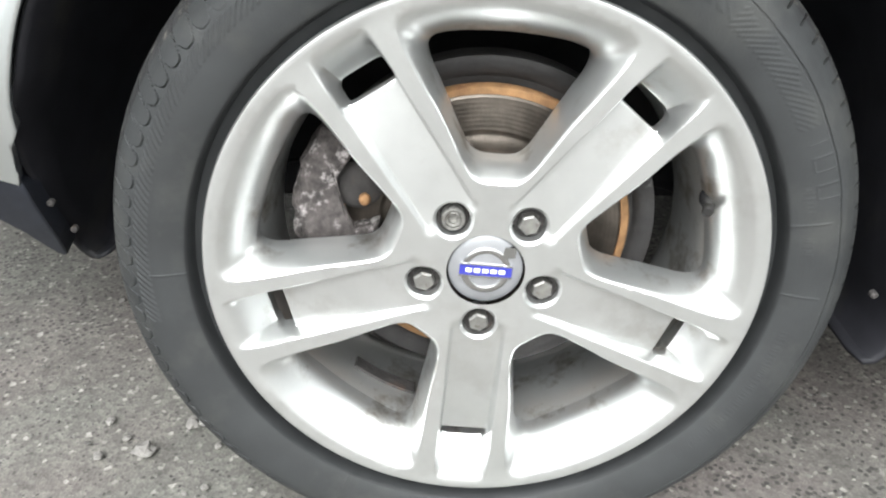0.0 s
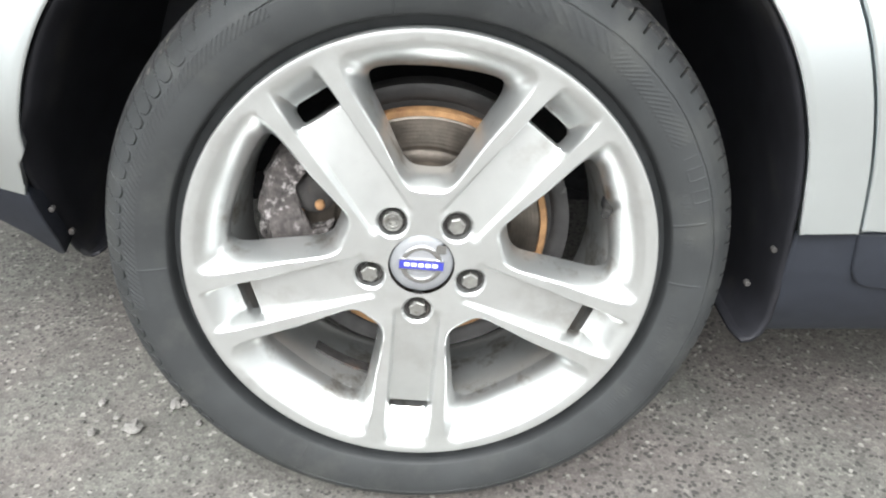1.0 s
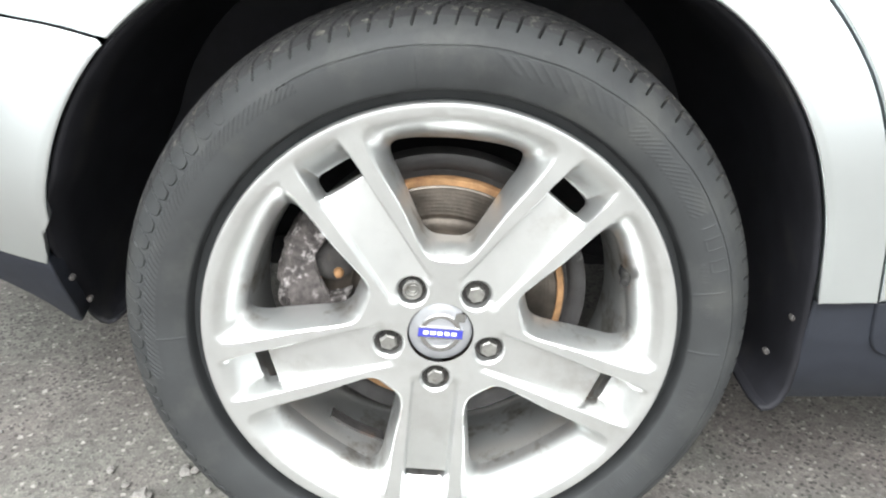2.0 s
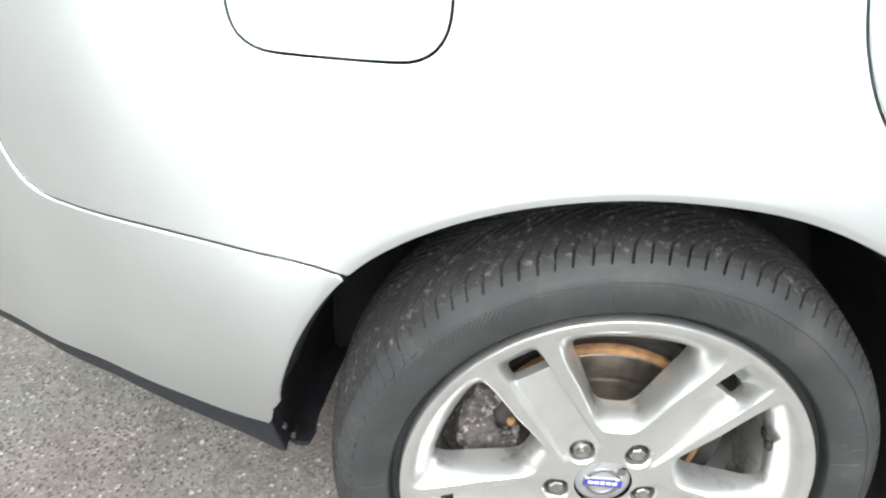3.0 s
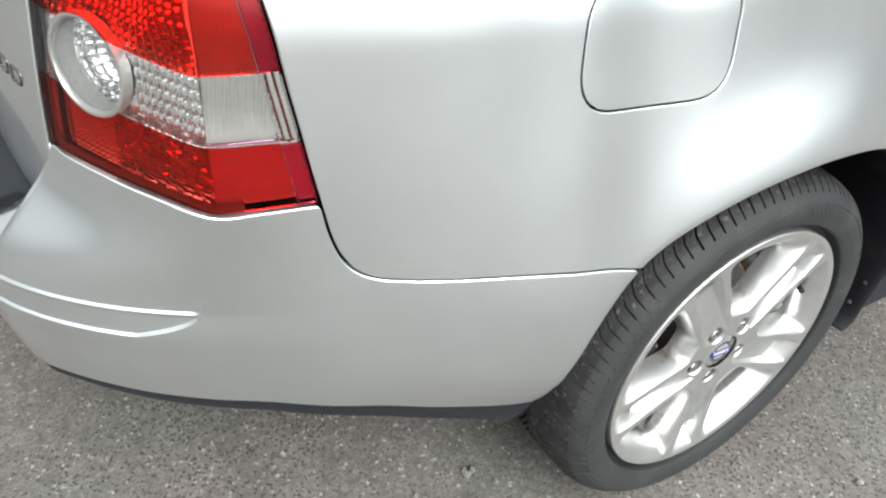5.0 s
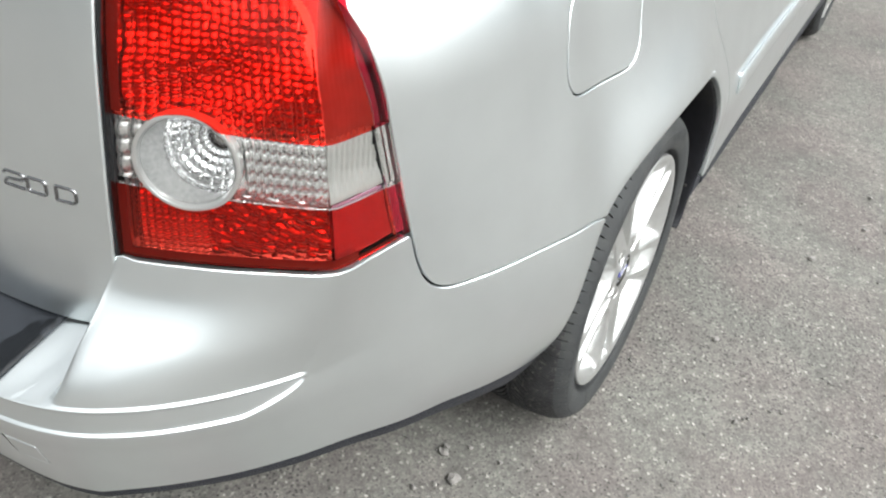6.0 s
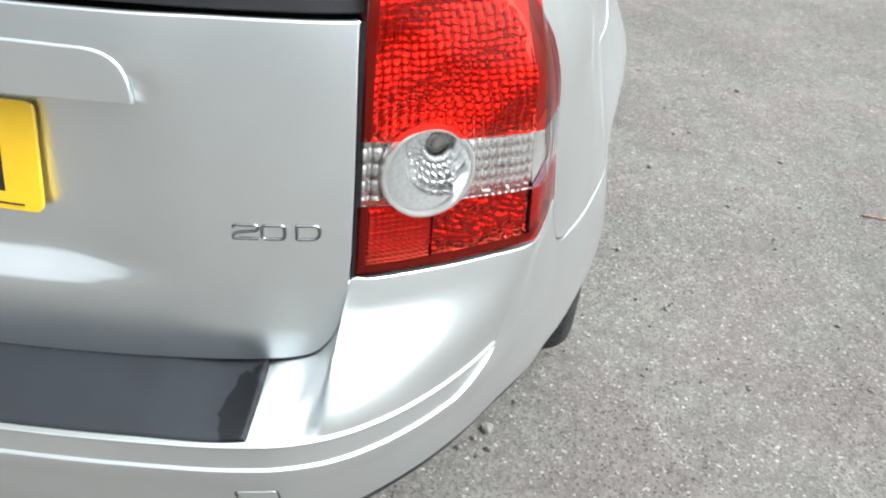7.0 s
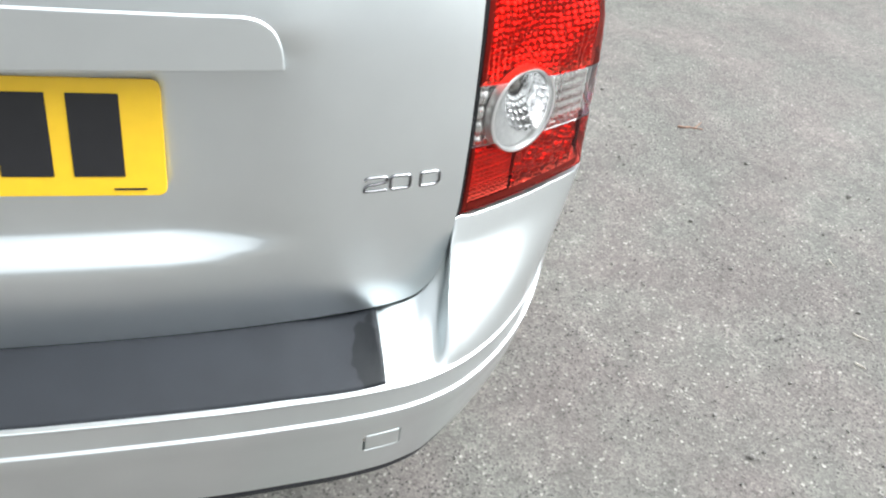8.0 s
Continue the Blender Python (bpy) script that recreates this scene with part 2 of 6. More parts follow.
def near(o, q, d):
    res = np.zeros(len(q), bool)
    for i in range(0, len(q), 2000):
        blk = q[i:i + 2000]
        res[i:i + 2000] = (((blk[:, None] - o[None]) ** 2).sum(2) < d * d).any(1)
    return res


from mathutils.geometry import delaunay_2d_cdt


def fill(outline, holes, step, loops=()):
    """Points and triangles that fill an outline with holes; further loops of points are kept as rings inside."""
    rings = [outline, *holes]
    pts, edges = [], []
    for o in rings:
        k = len(pts)
        pts += [tuple(p) for p in o]
        edges += [(k + i, k + (i + 1) % len(o)) for i in range(len(o))]
    for o in loops:
        pts += [tuple(p) for p in o]
    lo, hi = outline.min(0), outline.max(0)
    gx, gy = np.meshgrid(np.arange(lo[0] + step / 2, hi[0], step), np.arange(lo[1] + step / 2, hi[1], step))
    gx = gx + (np.arange(gx.shape[0]) % 2)[:, None] * step / 2
    g = np.stack([gx.ravel(), gy.ravel()], 1)
    g = g[inside(outline, g)]
    for h in holes:
        g = g[~inside(h, g)]
    g = g[~near(np.array(pts), g, step * 0.6)]
    pts += [tuple(p) for p in g]
    v, _, f, _, _, _ = delaunay_2d_cdt([Vector(p) for p in pts], edges, [], 0, 1e-7)
    v = np.array([tuple(p) for p in v])
    f = np.array([list(t) for t in f])
    c = v[f].mean(1)
    ok = inside(outline, c)
    for h in holes:
        ok &= ~inside(h, c)
    return v, f[ok]


def mesh_object(name, verts, faces, mats, parent=None, label="", normals=None, idx=None, flat=False):
    me = bpy.data.meshes.new(name)
    me.from_pydata([tuple(map(float, v)) for v in verts], [], [tuple(map(int, f)) for f in faces])
    for m in (mats if isinstance(mats, (list, tuple)) else [mats]):
        me.materials.append(m)
    if idx is not None:
        me.polygons.foreach_set("material_index", np.array(idx, dtype=np.int32))
    me.polygons.foreach_set("use_smooth", np.full(len(me.polygons), not flat))
    me.update()
    if normals is not None:
        me.normals_split_custom_set_from_vertices([tuple(map(float, x)) for x in normals])
    ob = new(name, me)
    if parent is not None:
        ob.parent = parent
    if label:
        ob["label"] = label
    return ob


def part(name, bm, mat, parent, label="", smooth_faces=True, bevel=0.0, m=None):
    """Links a bmesh as one mesh object under a thing or a part."""
    if bevel:
        sharp = [e for e in bm.edges if len(e.link_faces) == 2 and e.calc_face_angle(0) > 0.5]
        bmesh.ops.bevel(bm, geom=sharp, offset=bevel, segments=2, affect="EDGES", profile=0.6)
    if m is not None:
        bmesh.ops.transform(bm, matrix=m, verts=bm.verts)
    for f in bm.faces:
        f.smooth = smooth_faces
    me = bpy.data.meshes.new(name)
    bm.to_mesh(me)
    bm.free()
    me.materials.append(mat)
    ob = new(name, me)
    if smooth_faces:
        me.set_sharp_from_angle(angle=radians(40))
    ob.parent = parent
    if label:
        ob["label"] = label
    return ob


def surface_normal(S, u, v, h=0.0015):
    a, b = S(u + h, v) - S(u - h, v), S(u, v + h) - S(u, v - h)
    n = np.cross(a, b)
    return n / (np.linalg.norm(n, axis=1)[:, None] + 1e-12)


def panel(name, outline, S, mat, parent, outside, step=0.012, edge=0.002, thick=0.014, holes=(), label="", lift=0.0, gap=0.0, extra=(), core=None):
    """A sheet-metal panel on the surface S(u, v), cut to an outline, with rolled edges and folded-in flanges.
    outside: a direction that the panel faces, roughly; core: a point inside the body that its flanges fold towards."""
    rings = []
    for k, o in enumerate([outline, *holes]):
        o = np.array(o, float)
        if (area2(o) < 0) != (k > 0):
            o = o[::-1]
        rings.append(o + inward(o) * gap)
    ins = [inward(o) for o in rings]
    loops = [o + n * d for o, n in zip(rings, ins) for d in (edge * 0.4, edge)]
    v, f = fill(rings[0], rings[1:], step, [*loops, *extra])
    allr = np.vstack(rings)
    alln = np.vstack(ins)
    P = S(v[:, 0], v[:, 1])
    N = surface_normal(S, v[:, 0], v[:, 1])
    out = np.array(outside, float)
    sgn = np.where((N @ out) < 0, -1.0, 1.0)
    sgn = np.full(len(N), 1.0 if np.median(sgn) > 0 else -1.0)
    N = N * sgn[:, None]
    # roll the rim inwards
    dist, who = np.full(len(v), 9.0), np.zeros(len(v), int)
    for i in range(0, len(v), 1500):
        dd = np.sqrt(((v[i:i + 1500, None] - allr[None]) ** 2).sum(2))
        who[i:i + 1500], dist[i:i + 1500] = dd.argmin(1), dd.min(1)
    e3 = S(v[:, 0] - alln[who, 0] * 0.002, v[:, 1] - alln[who, 1] * 0.002) - S(v[:, 0], v[:, 1])
    e3 /= np.linalg.norm(e3, axis=1)[:, None] + 1e-12
    t = np.clip(1 - dist / edge, 0, 1)
    sink = edge * (1 - np.sqrt(np.clip(1 - t * t, 0, 1)))
    V = P + N * (lift - sink[:, None])
    if core is not None:
        to_core = np.array(core) - P
        V = P + N * lift + to_core / np.linalg.norm(to_core, axis=1)[:, None] * sink[:, None]
    NN = N * np.sqrt(np.clip(1 - (t * 0.9) ** 2, 0, 1))[:, None] + e3 * (t * 0.9)[:, None]
    NN /= np.linalg.norm(NN, axis=1)[:, None]
    flip = (np.cross(V[f[:, 1]] - V[f[:, 0]], V[f[:, 2]] - V[f[:, 0]]) * N[f[:, 0]]).sum(1) < 0
    f = f.copy()
    f[flip] = f[flip][:, ::-1]
    verts, norms, faces = list(V), list(NN), [tuple(t_) for t_ in f]
    for o, n in zip(rings, ins):
        k = len(verts)
        Po = S(o[:, 0], o[:, 1])
        No = surface_normal(S, o[:, 0], o[:, 1]) * sgn[0]
        if core is not None:
            No = Po - np.array(core)
            No /= np.linalg.norm(No, axis=1)[:, None]
        eo = S(o[:, 0] - n[:, 0] * 0.002, o[:, 1] - n[:, 1] * 0.002) - Po
        eo /= np.linalg.norm(eo, axis=1)[:, None] + 1e-12
        m_ = len(o)
        top, low = Po + No * (lift - edge), Po + No * (lift - thick) - eo * 0.001
        verts += list(top) + list(low)
        norms += list(eo) + list(eo)
        for i in range(m_):
            j = (i + 1) % m_
            q = (k + i, k + j, k + m_ + j, k + m_ + i)
            c = np.cross(np.array(verts[q[1]]) - verts[q[0]], np.array(verts[q[2]]) - verts[q[0]])
            faces.append(q if c @ eo[i] > 0 else q[::-1])
    return mesh_object(name, verts, faces, mat, parent, label, norms)


def lathe(profile, segs, closed=False):
    """Verts and faces of a profile of (radius, depth) turned round the y axis."""
    n = len(profile)
    vs = [(r * math.cos(2 * math.pi * k / segs), y, r * math.sin(2 * math.pi * k / segs)) for k in range(segs) for r, y in profile]
    fs = []
    for k in range(segs):
        k2 = (k + 1) % segs
        for i in range(n if closed else n - 1):
            j = (i + 1) % n
            fs.append((k * n + i, k2 * n + i, k2 * n + j, k * n + j))
    return vs, fs


def bm_from(vs, fs):
    bm = bmesh.new()
    bv = [bm.verts.new(v) for v in vs]
    for f in fs:
        try:
            bm.faces.new([bv[i] for i in f])
        except ValueError:
            pass
    bmesh.ops.recalc_face_normals(bm, faces=bm.faces)
    return bm


def block(x0, x1, y0, y1, z0, z1):
    bm = bmesh.new()
    bmesh.ops.create_cube(bm, size=1)
    for v in bm.verts:
        v.co = Vector((x0 + (v.co.x + 0.5) * (x1 - x0), y0 + (v.co.y + 0.5) * (y1 - y0), z0 + (v.co.z + 0.5) * (z1 - z0)))
    return bm


# ---- the car's skin, as smooth surfaces ----
MID = 0.885          # the car's middle line, in y
side_y0 = spline([-0.95, -0.82, -0.741, -0.649, -0.5, -0.378, -0.28, -0.19, 0.0, 0.15, 0.25, 0.35, 0.6, 1.2, 2.0, 2.6, 3.0, 3.3],
                 [0.29, 0.175, 0.125, 0.104, 0.043, 0.0095, 0.004, -0.0115, -0.0175, -0.0165, -0.0145, -0.012, -0.006, -0.004, 0.0, 0.012, 0.06, 0.16])
side_k = spline([-0.8, -0.70, -0.63, -0.5, -0.42, -0.35, -0.25, 0.3, 3.0], [0.5, 0.36, 0.36, 0.70, 0.93, 0.995, 1.0, 1.0, 0.9])


def tumble(z):
    """How far the side leans inwards with height."""
    z = np.asarray(z, float)
    knee = np.clip(z - 0.79, 0, 0.1) ** 2 / 0.2 + np.clip(z - 0.89, 0, None)
    return np.where(z > 0.62, 0.0144 + 0.24 * (z - 0.62), np.clip(z - 0.5, 0, None) ** 2) - 0.045 * knee


ARCH = [(-0.352, 0.40), (-0.359, 0.441), (-0.345, 0.503), (-0.317, 0.562), (-0.279, 0.610), (-0.226, 0.651), (-0.158, 0.685), (-0.085, 0.7045), (-0.018, 0.7102),
        (0.055, 0.7045), (0.124, 0.689), (0.185, 0.665), (0.239, 0.634), (0.302, 0.563), (0.340, 0.473), (0.355, 0.373)]
arch_d = np.cumsum([0] + [math.dist(a, b) for a, b in zip(ARCH[:-1], ARCH[1:])])
arch_x, arch_z = spline(arch_d, [p[0] for p in ARCH]), spline(arch_d, [p[1] for p in ARCH])
ARCH_S = np.array([(float(arch_x(d)), float(arch_z(d))) for d in np.linspace(0, arch_d[-1], 140)])


def arch_gap(x, z):
    x, z = np.atleast_1d(x), np.atleast_1d(z)
    out = np.full(len(x), 9.0)
    for i in range(0, len(x), 3000):
        q = np.stack([x[i:i + 3000], z[i:i + 3000]], 1)
        out[i:i + 3000] = np.sqrt(((q[:, None] - ARCH_S[None]) ** 2).sum(2)).min(1)
    return out


def side_y(x, z, lip=True):
    x, z = np.atleast_1d(np.asarray(x, float)), np.atleast_1d(np.asarray(z, float))
    y = side_y0(x) + side_k(x) * tumble(z)
    y = y + 2.3 * np.clip(z - 0.895, 0, None) ** 2
    y = y + 2.4 * np.clip(0.50 - z, 0, None) ** 2 * (1 - smooth(-0.2, 0.2, x))
    if lip:
        g = arch_gap(x, z)
        y = y - 0.034 * np.exp(-(g / 0.095) ** 2) * np.exp(-((x + 0.02) / 0.205) ** 2)
        y = y + 3.0 * np.clip(0.020 - g, 0, None) ** 2 + 0.15 * np.clip(0.0095 - g, 0, None)
    return y


def S_side(u, v):
    return np.stack([u, side_y(u, v), v], 1)


lean = spline([0.55, 0.60, 0.64, 0.70, 0.76, 0.80, 0.86, 0.90, 0.95, 1.0, 1.1], [0.011, 0.0038, 0.0012, 0.0, 0.0005, 0.003, 0.0088, 0.0136, 0.0208, 0.031, 0.060])
curve_y = spline([0.0, 0.08, 0.185, 0.335, 0.465, 0.525, 0.56, 0.60], [0.0, 0.001, 0.004, 0.013, 0.029, 0.0415, 0.0525, 0.068])


def S_gate(u, v):
    """The tailgate: u across, v up."""
    h = np.abs(u - MID)
    x = -0.912 + curve_y(h) + lean(v)
    wide = 1 - smooth(0.25, 0.40, h)
    rec = wide * smooth(0.716 + 0.018 * (1 - wide), 0.756, v) * (1 - smooth(0.940, 0.955, v))
    x = x + (0.027 + 0.010 * smooth(0.79, 0.92, v)) * rec
    x = x - 0.0045 * (1 - smooth(0.36, 0.44, h)) * smooth(0.930, 0.970, v)
    flare = smooth(0.36, 0.46, h) * np.exp(-((v - 0.668) / 0.028) ** 2)
    x = x - 0.003 * flare
    return np.stack([x, u, v], 1)


# bumper: stations round the car's tail, each with a lip point, an upper edge and a lower edge
_side = [-0.20, -0.30, -0.40, -0.50, -0.58, -0.648]
LIPS = [(x, float(side_y(x, 0.602, False)[0])) for x in _side] + [(-0.712, 0.140), (-0.776, 0.171), (-0.855, 0.222), (-0.918, 0.282), (-0.943, 0.316), (-0.953, 0.334), (-0.962, 0.355), (-0.971, 0.382), (-0.978, 0.415), (-0.991, 0.53), (-1.000, 0.70), (-1.004, MID)]
TOPS = [(x, float(side_y(x, 0.744, False)[0]), 0.744) for x in _side] + [(-0.700, 0.1285, 0.744), (-0.745, 0.139, 0.744), (-0.787, 0.194, 0.744), (-0.824, 0.256, 0.744), (-0.849, 0.306, 0.744), (-0.8565, 0.3275, 0.744), (-0.860, 0.3330, 0.700), (-0.868, 0.358, 0.646), (-0.879, 0.405, 0.629), (-0.893, 0.53, 0.623), (-0.904, 0.70, 0.620), (-0.908, MID, 0.618)]
ROUND = [0] * 6 + [0.0, 0.08, 0.35, 0.50, 0.52, 0.40, -0.6, -0.5, 0, 0, 0, 0]
LOWS = [0.360, 0.373, 0.394, 0.422, 0.437, 0.445, 0.446, 0.444, 0.439, 0.433, 0.428, 0.423, 0.422, 0.421, 0.4205, 0.420, 0.418, 0.417]
st = np.cumsum([0] + [math.dist(a, b) for a, b in zip(LIPS[:-1], LIPS[1:])])
BUMP_END = float(st[-1])
lip_x, lip_y = spline(st, [p[0] for p in LIPS]), spline(st, [p[1] for p in LIPS])
top_x, top_y, top_z = (spline(st, [p[i] for p in TOPS]) for i in range(3))
round_s, low_z = spline(st, ROUND), spline(st, LOWS)
groove_from = float(st[7])
face_out = spline([-0.1, 0.0, 0.12, 0.2, 0.46, 1.0, 1.5], [0.0, 0.0, 0.001, 0.0015, -0.008, -0.030, -0.060])


def S_bumper(u, v):
    """u: metres along the lip from the wheel arch, past the middle line mirrored; v: metres, 0 at the lip, up to 0.14 at the upper edge, negative below."""
    u, v = np.atleast_1d(np.asarray(u, float)), np.atleast_1d(np.asarray(v, float))
    over = u > BUMP_END
    s = np.where(over, 2 * BUMP_END - u, u)
    lx, ly = lip_x(s), lip_y(s)
    tx, ty = lip_x(s + 0.002) - lip_x(s - 0.002), lip_y(s + 0.002) - lip_y(s - 0.002)
    ln = np.hypot(tx, ty)
    ox, oy = ty / ln * 1.0, -tx / ln
    # outward points away from the car
    sg = np.where(ox * (lx + 0.2) + oy * (ly - MID) > 0, 1.0, -1.0)
    ox, oy = ox * sg, oy * sg
    w = np.clip(v / 0.142, 0, 1.0)
    ext = np.clip(v - 0.142, 0, None)
    r = round_s(s)
    ph = np.clip(w, 0, 1) * math.pi / 2
    sweep = smooth(0.05, 0.80, w)
    hor = np.where(r > 0, (1 - r) * w + r * sweep, (1 + r) * w - r * np.sin(ph))
    ver = np.where(r > 0, w, (1 + r) * w - r * (1 - np.cos(ph)))
    ux, uy, uz = lx + (top_x(s) - lx) * hor, ly + (top_y(s) - ly) * hor, 0.602 + (top_z(s) - 0.602) * ver
    dxy = np.hypot(top_x(s) - lx, top_y(s) - ly) + 1e-9
    ux, uy = ux + ext * (top_x(s) - lx) / dxy, uy + ext * (top_y(s) - ly) / dxy
    zl = low_z(s)
    dz = np.clip(-v / 0.20, 0, 1.5)
    z_low = 0.602 - (0.602 - zl) * dz
    rear = smooth(groove_from - 0.2, groove_from + 0.2, s)
    o = rear * face_out(dz)
    dy_side = side_y(lx, z_low, False) - side_y(lx, np.full_like(lx, 0.602), False)
    wx, wy = lx + ox * o, ly + oy * o + (1 - rear) * dy_side
    up = v >= 0
    x, y, z = np.where(up, ux, wx), np.where(up, uy, wy), np.where(up, uz, z_low)
    # the side flank follows the car's side
    flank = 1 - smooth(st[3] + 0.02, st[4] + 0.05, s)
    zz = np.where(up, 0.602 + v, z_low)
    y = y * (1 - flank) + side_y(lx, zz) * flank
    z = z * (1 - flank) + zz * flank
    # moulded channel that runs round the tail
    ends = smooth(groove_from - 0.010, groove_from - 0.003, s)
    tip = np.clip((s - groove_from + 0.006) / 0.07, 0, 1) ** 0.6
    z_top, z_bot = 0.5985, 0.5985 - 0.0330 * tip
    zf = np.where(up, 0.602 + v, z_low)
    band = smooth(z_bot - 0.0009, z_bot + 0.0009, zf) * (1 - smooth(z_top - 0.0015, z_top + 0.001, zf))
    above = smooth(0.6025, 0.6044, zf) * (1 - smooth(0.612, 0.66, zf)) * np.where(s > st[13], 0.35, 1.0)
    inset = ends * (0.0032 * band + 0.0023 * above)
    x, y = x - ox * inset, y - oy * inset
    y = np.where(over, 2 * MID - y, y)
    return np.stack([x, y, z], 1)


def bump_u(x):
    """The place along the bumper where its flank has a given x."""
    g = np.linspace(0, st[8], 800)
    return float(np.interp(-x, -lip_x(g), g))


# lamp: u runs in plan from the side round the bend to the tailgate
LAMP_PLAN = [(-0.60, 0.104), (-0.648, 0.119), (-0.700, 0.1285), (-0.735, 0.1365), (-0.748, 0.141), (-0.758, 0.152), (-0.774, 0.1755), (-0.805, 0.224), (-0.833, 0.273), (-0.856, 0.322), (-0.864, 0.345)]
lst = np.cumsum([0] + [math.dist(a, b) for a, b in zip(LAMP_PLAN[:-1], LAMP_PLAN[1:])])
lamp_x, lamp_y = spline(lst, [p[0] for p in LAMP_PLAN]), spline(lst, [p[1] for p in LAMP_PLAN])
BEND = float(lst[4])
LAMP_IN = float(lst[9])


def S_lamp(u, v, depth=0.0):
    u, v = np.atleast_1d(np.asarray(u, float)), np.atleast_1d(np.asarray(v, float))
    x, y = lamp_x(u), lamp_y(u)
    rear = smooth(BEND - 0.01, LAMP_IN, u)
    flank = 1 - smooth(BEND - 0.05, BEND - 0.005, u)
    side = side_y(x, v, False) - side_y(x, np.full_like(x, 0.744), False)
    up = np.clip(v - 0.744, -0.05, None)
    lean_y = 0.075 * up + 1.0 * np.clip(v - 0.88, 0, None) ** 2
    y = y + (1 - rear) * (flank * side + (1 - flank) * lean_y) + rear * -0.010 * up
    x = x + rear * lean(v) + (1 - rear) * smooth(0.93, 1.1, v) * 0.05
    p = np.stack([x, y, v], 1)
    if np.ndim(depth) or depth:
        n = surface_normal(S_lamp, u, v)
        n = n * np.where(n @ np.array((-0.6, -0.8, 0.0)) < 0, -1.0, 1.0)[:, None]
        p = p - n * np.reshape(depth, (-1, 1))
    return p


# ---- ground ----
def asphalt():
    m = bpy.data.materials.new("worn_asphalt")
    m.use_nodes = True
    n, l = m.node_tree.nodes, m.node_tree.links
    p = n["Principled BSDF"]
    p.inputs["Roughness"].default_value = 0.85
    co = n.new("ShaderNodeTexCoord")
    chips, grit = n.new("ShaderNodeTexVoronoi"), n.new("ShaderNodeTexVoronoi")
    chips.inputs["Scale"].default_value, grit.inputs["Scale"].default_value = 190, 470
    patch, soot, hue, wear = (n.new("ShaderNodeTexNoise") for _ in range(4))
    wear.inputs["Scale"].default_value, wear.inputs["Detail"].default_value, wear.inputs["Roughness"].default_value = 11.0, 5.0, 0.6
    patch.inputs["Scale"].default_value, patch.inputs["Detail"].default_value, patch.inputs["Roughness"].default_value = 1.7, 7.0, 0.62
    soot.inputs["Scale"].default_value, soot.inputs["Detail"].default_value, soot.inputs["Roughness"].default_value = 38.0, 6.0, 0.7
    hue.inputs["Scale"].default_value, hue.inputs["Detail"].default_value = 3.1, 4.0
    for t in (chips, grit, patch, soot, hue, wear):
        l.new(co.outputs["Object"], t.inputs["Vector"])

    def rng_map(socket, f0, f1, t0, t1):
        k = n.new("ShaderNodeMapRange")
        k.inputs["From Min"].default_value, k.inputs["From Max"].default_value = f0, f1
        k.inputs["To Min"].default_value, k.inputs["To Max"].default_value = t0, t1
        l.new(socket, k.inputs["Value"])
        return k.outputs[0]

    def maths(op, a_, b_):
        k = n.new("ShaderNodeMath")
        k.operation = op
        for i, q in enumerate((a_, b_)):
            if isinstance(q, float):
                k.inputs[i].default_value = q
            else:
                l.new(q, k.inputs[i])
        return k.outputs[0]

    def blend(fac, a_, b_):
        k = n.new("ShaderNodeMix")
        k.data_type = "RGBA"
        l.new(fac, k.inputs["Factor"])
        for name, q in (("A", a_), ("B", b_)):
            if isinstance(q, tuple):
                k.inputs[name].default_value = (*q, 1)
            else:
                l.new(q, k.inputs[name])
        return k.outputs["Result"]

    sep, sep2 = n.new("ShaderNodeSeparateColor"), n.new("ShaderNodeSeparateColor")
    l.new(chips.outputs["Color"], sep.inputs[0])
    l.new(grit.outputs["Color"], sep2.inputs[0])
    # binder and stones of middling tones, a pinkish and a greenish cast in broad patches
    tone = n.new("ShaderNodeValToRGB")
    e = tone.color_ramp.elements
    e[0].position, e[0].color = 0.0, (0.072, 0.069, 0.065, 1)
    e[1].position, e[1].color = 1.0, (0.165, 0.156, 0.147, 1)
    k = e.new(0.5)
    k.color = (0.113, 0.108, 0.102, 1)
    mixv = n.new("ShaderNodeMix")
    mixv.inputs["Factor"].default_value = 0.45
    l.new(sep.outputs[0], mixv.inputs["A"])
    l.new(sep2.outputs[1], mixv.inputs["B"])
    l.new(mixv.outputs["Result"], tone.inputs[0])
    cast = blend(rng_map(hue.outputs["Fac"], 0.38, 0.62, 0.0, 1.0), (1.07, 0.985, 0.975), (0.985, 1.0, 0.955))
    tinted = n.new("ShaderNodeVectorMath")
    tinted.operation = "MULTIPLY"
    l.new(tone.outputs[0], tinted.inputs[0])
    l.new(cast, tinted.inputs[1])
    # a few pale chips, a few dark pits where stones have come out
    pale = rng_map(sep.outputs[1], 0.95, 1.0, 0.0, 0.8)
    pits = maths("MULTIPLY", rng_map(maths("ADD", sep.outputs[2], maths("MULTIPLY", maths("ADD", soot.outputs["Fac"], wear.outputs["Fac"]), 0.5)), 1.32, 1.40, 0.0, 0.85), rng_map(chips.outputs["Distance"], 0.75, 0.45, 0.0, 1.0))
    colour = blend(pits, blend(pale, tinted.outputs[0], (0.33, 0.315, 0.29)), (0.030, 0.028, 0.027))
    worn = maths("MULTIPLY", rng_map(patch.outputs["Fac"], 0.30, 0.70, 0.80, 1.18), maths("MULTIPLY", rng_map(soot.outputs["Fac"], 0.35, 0.65, 0.80, 1.16), rng_map(wear.outputs["Fac"], 0.35, 0.65, 0.86, 1.12)))
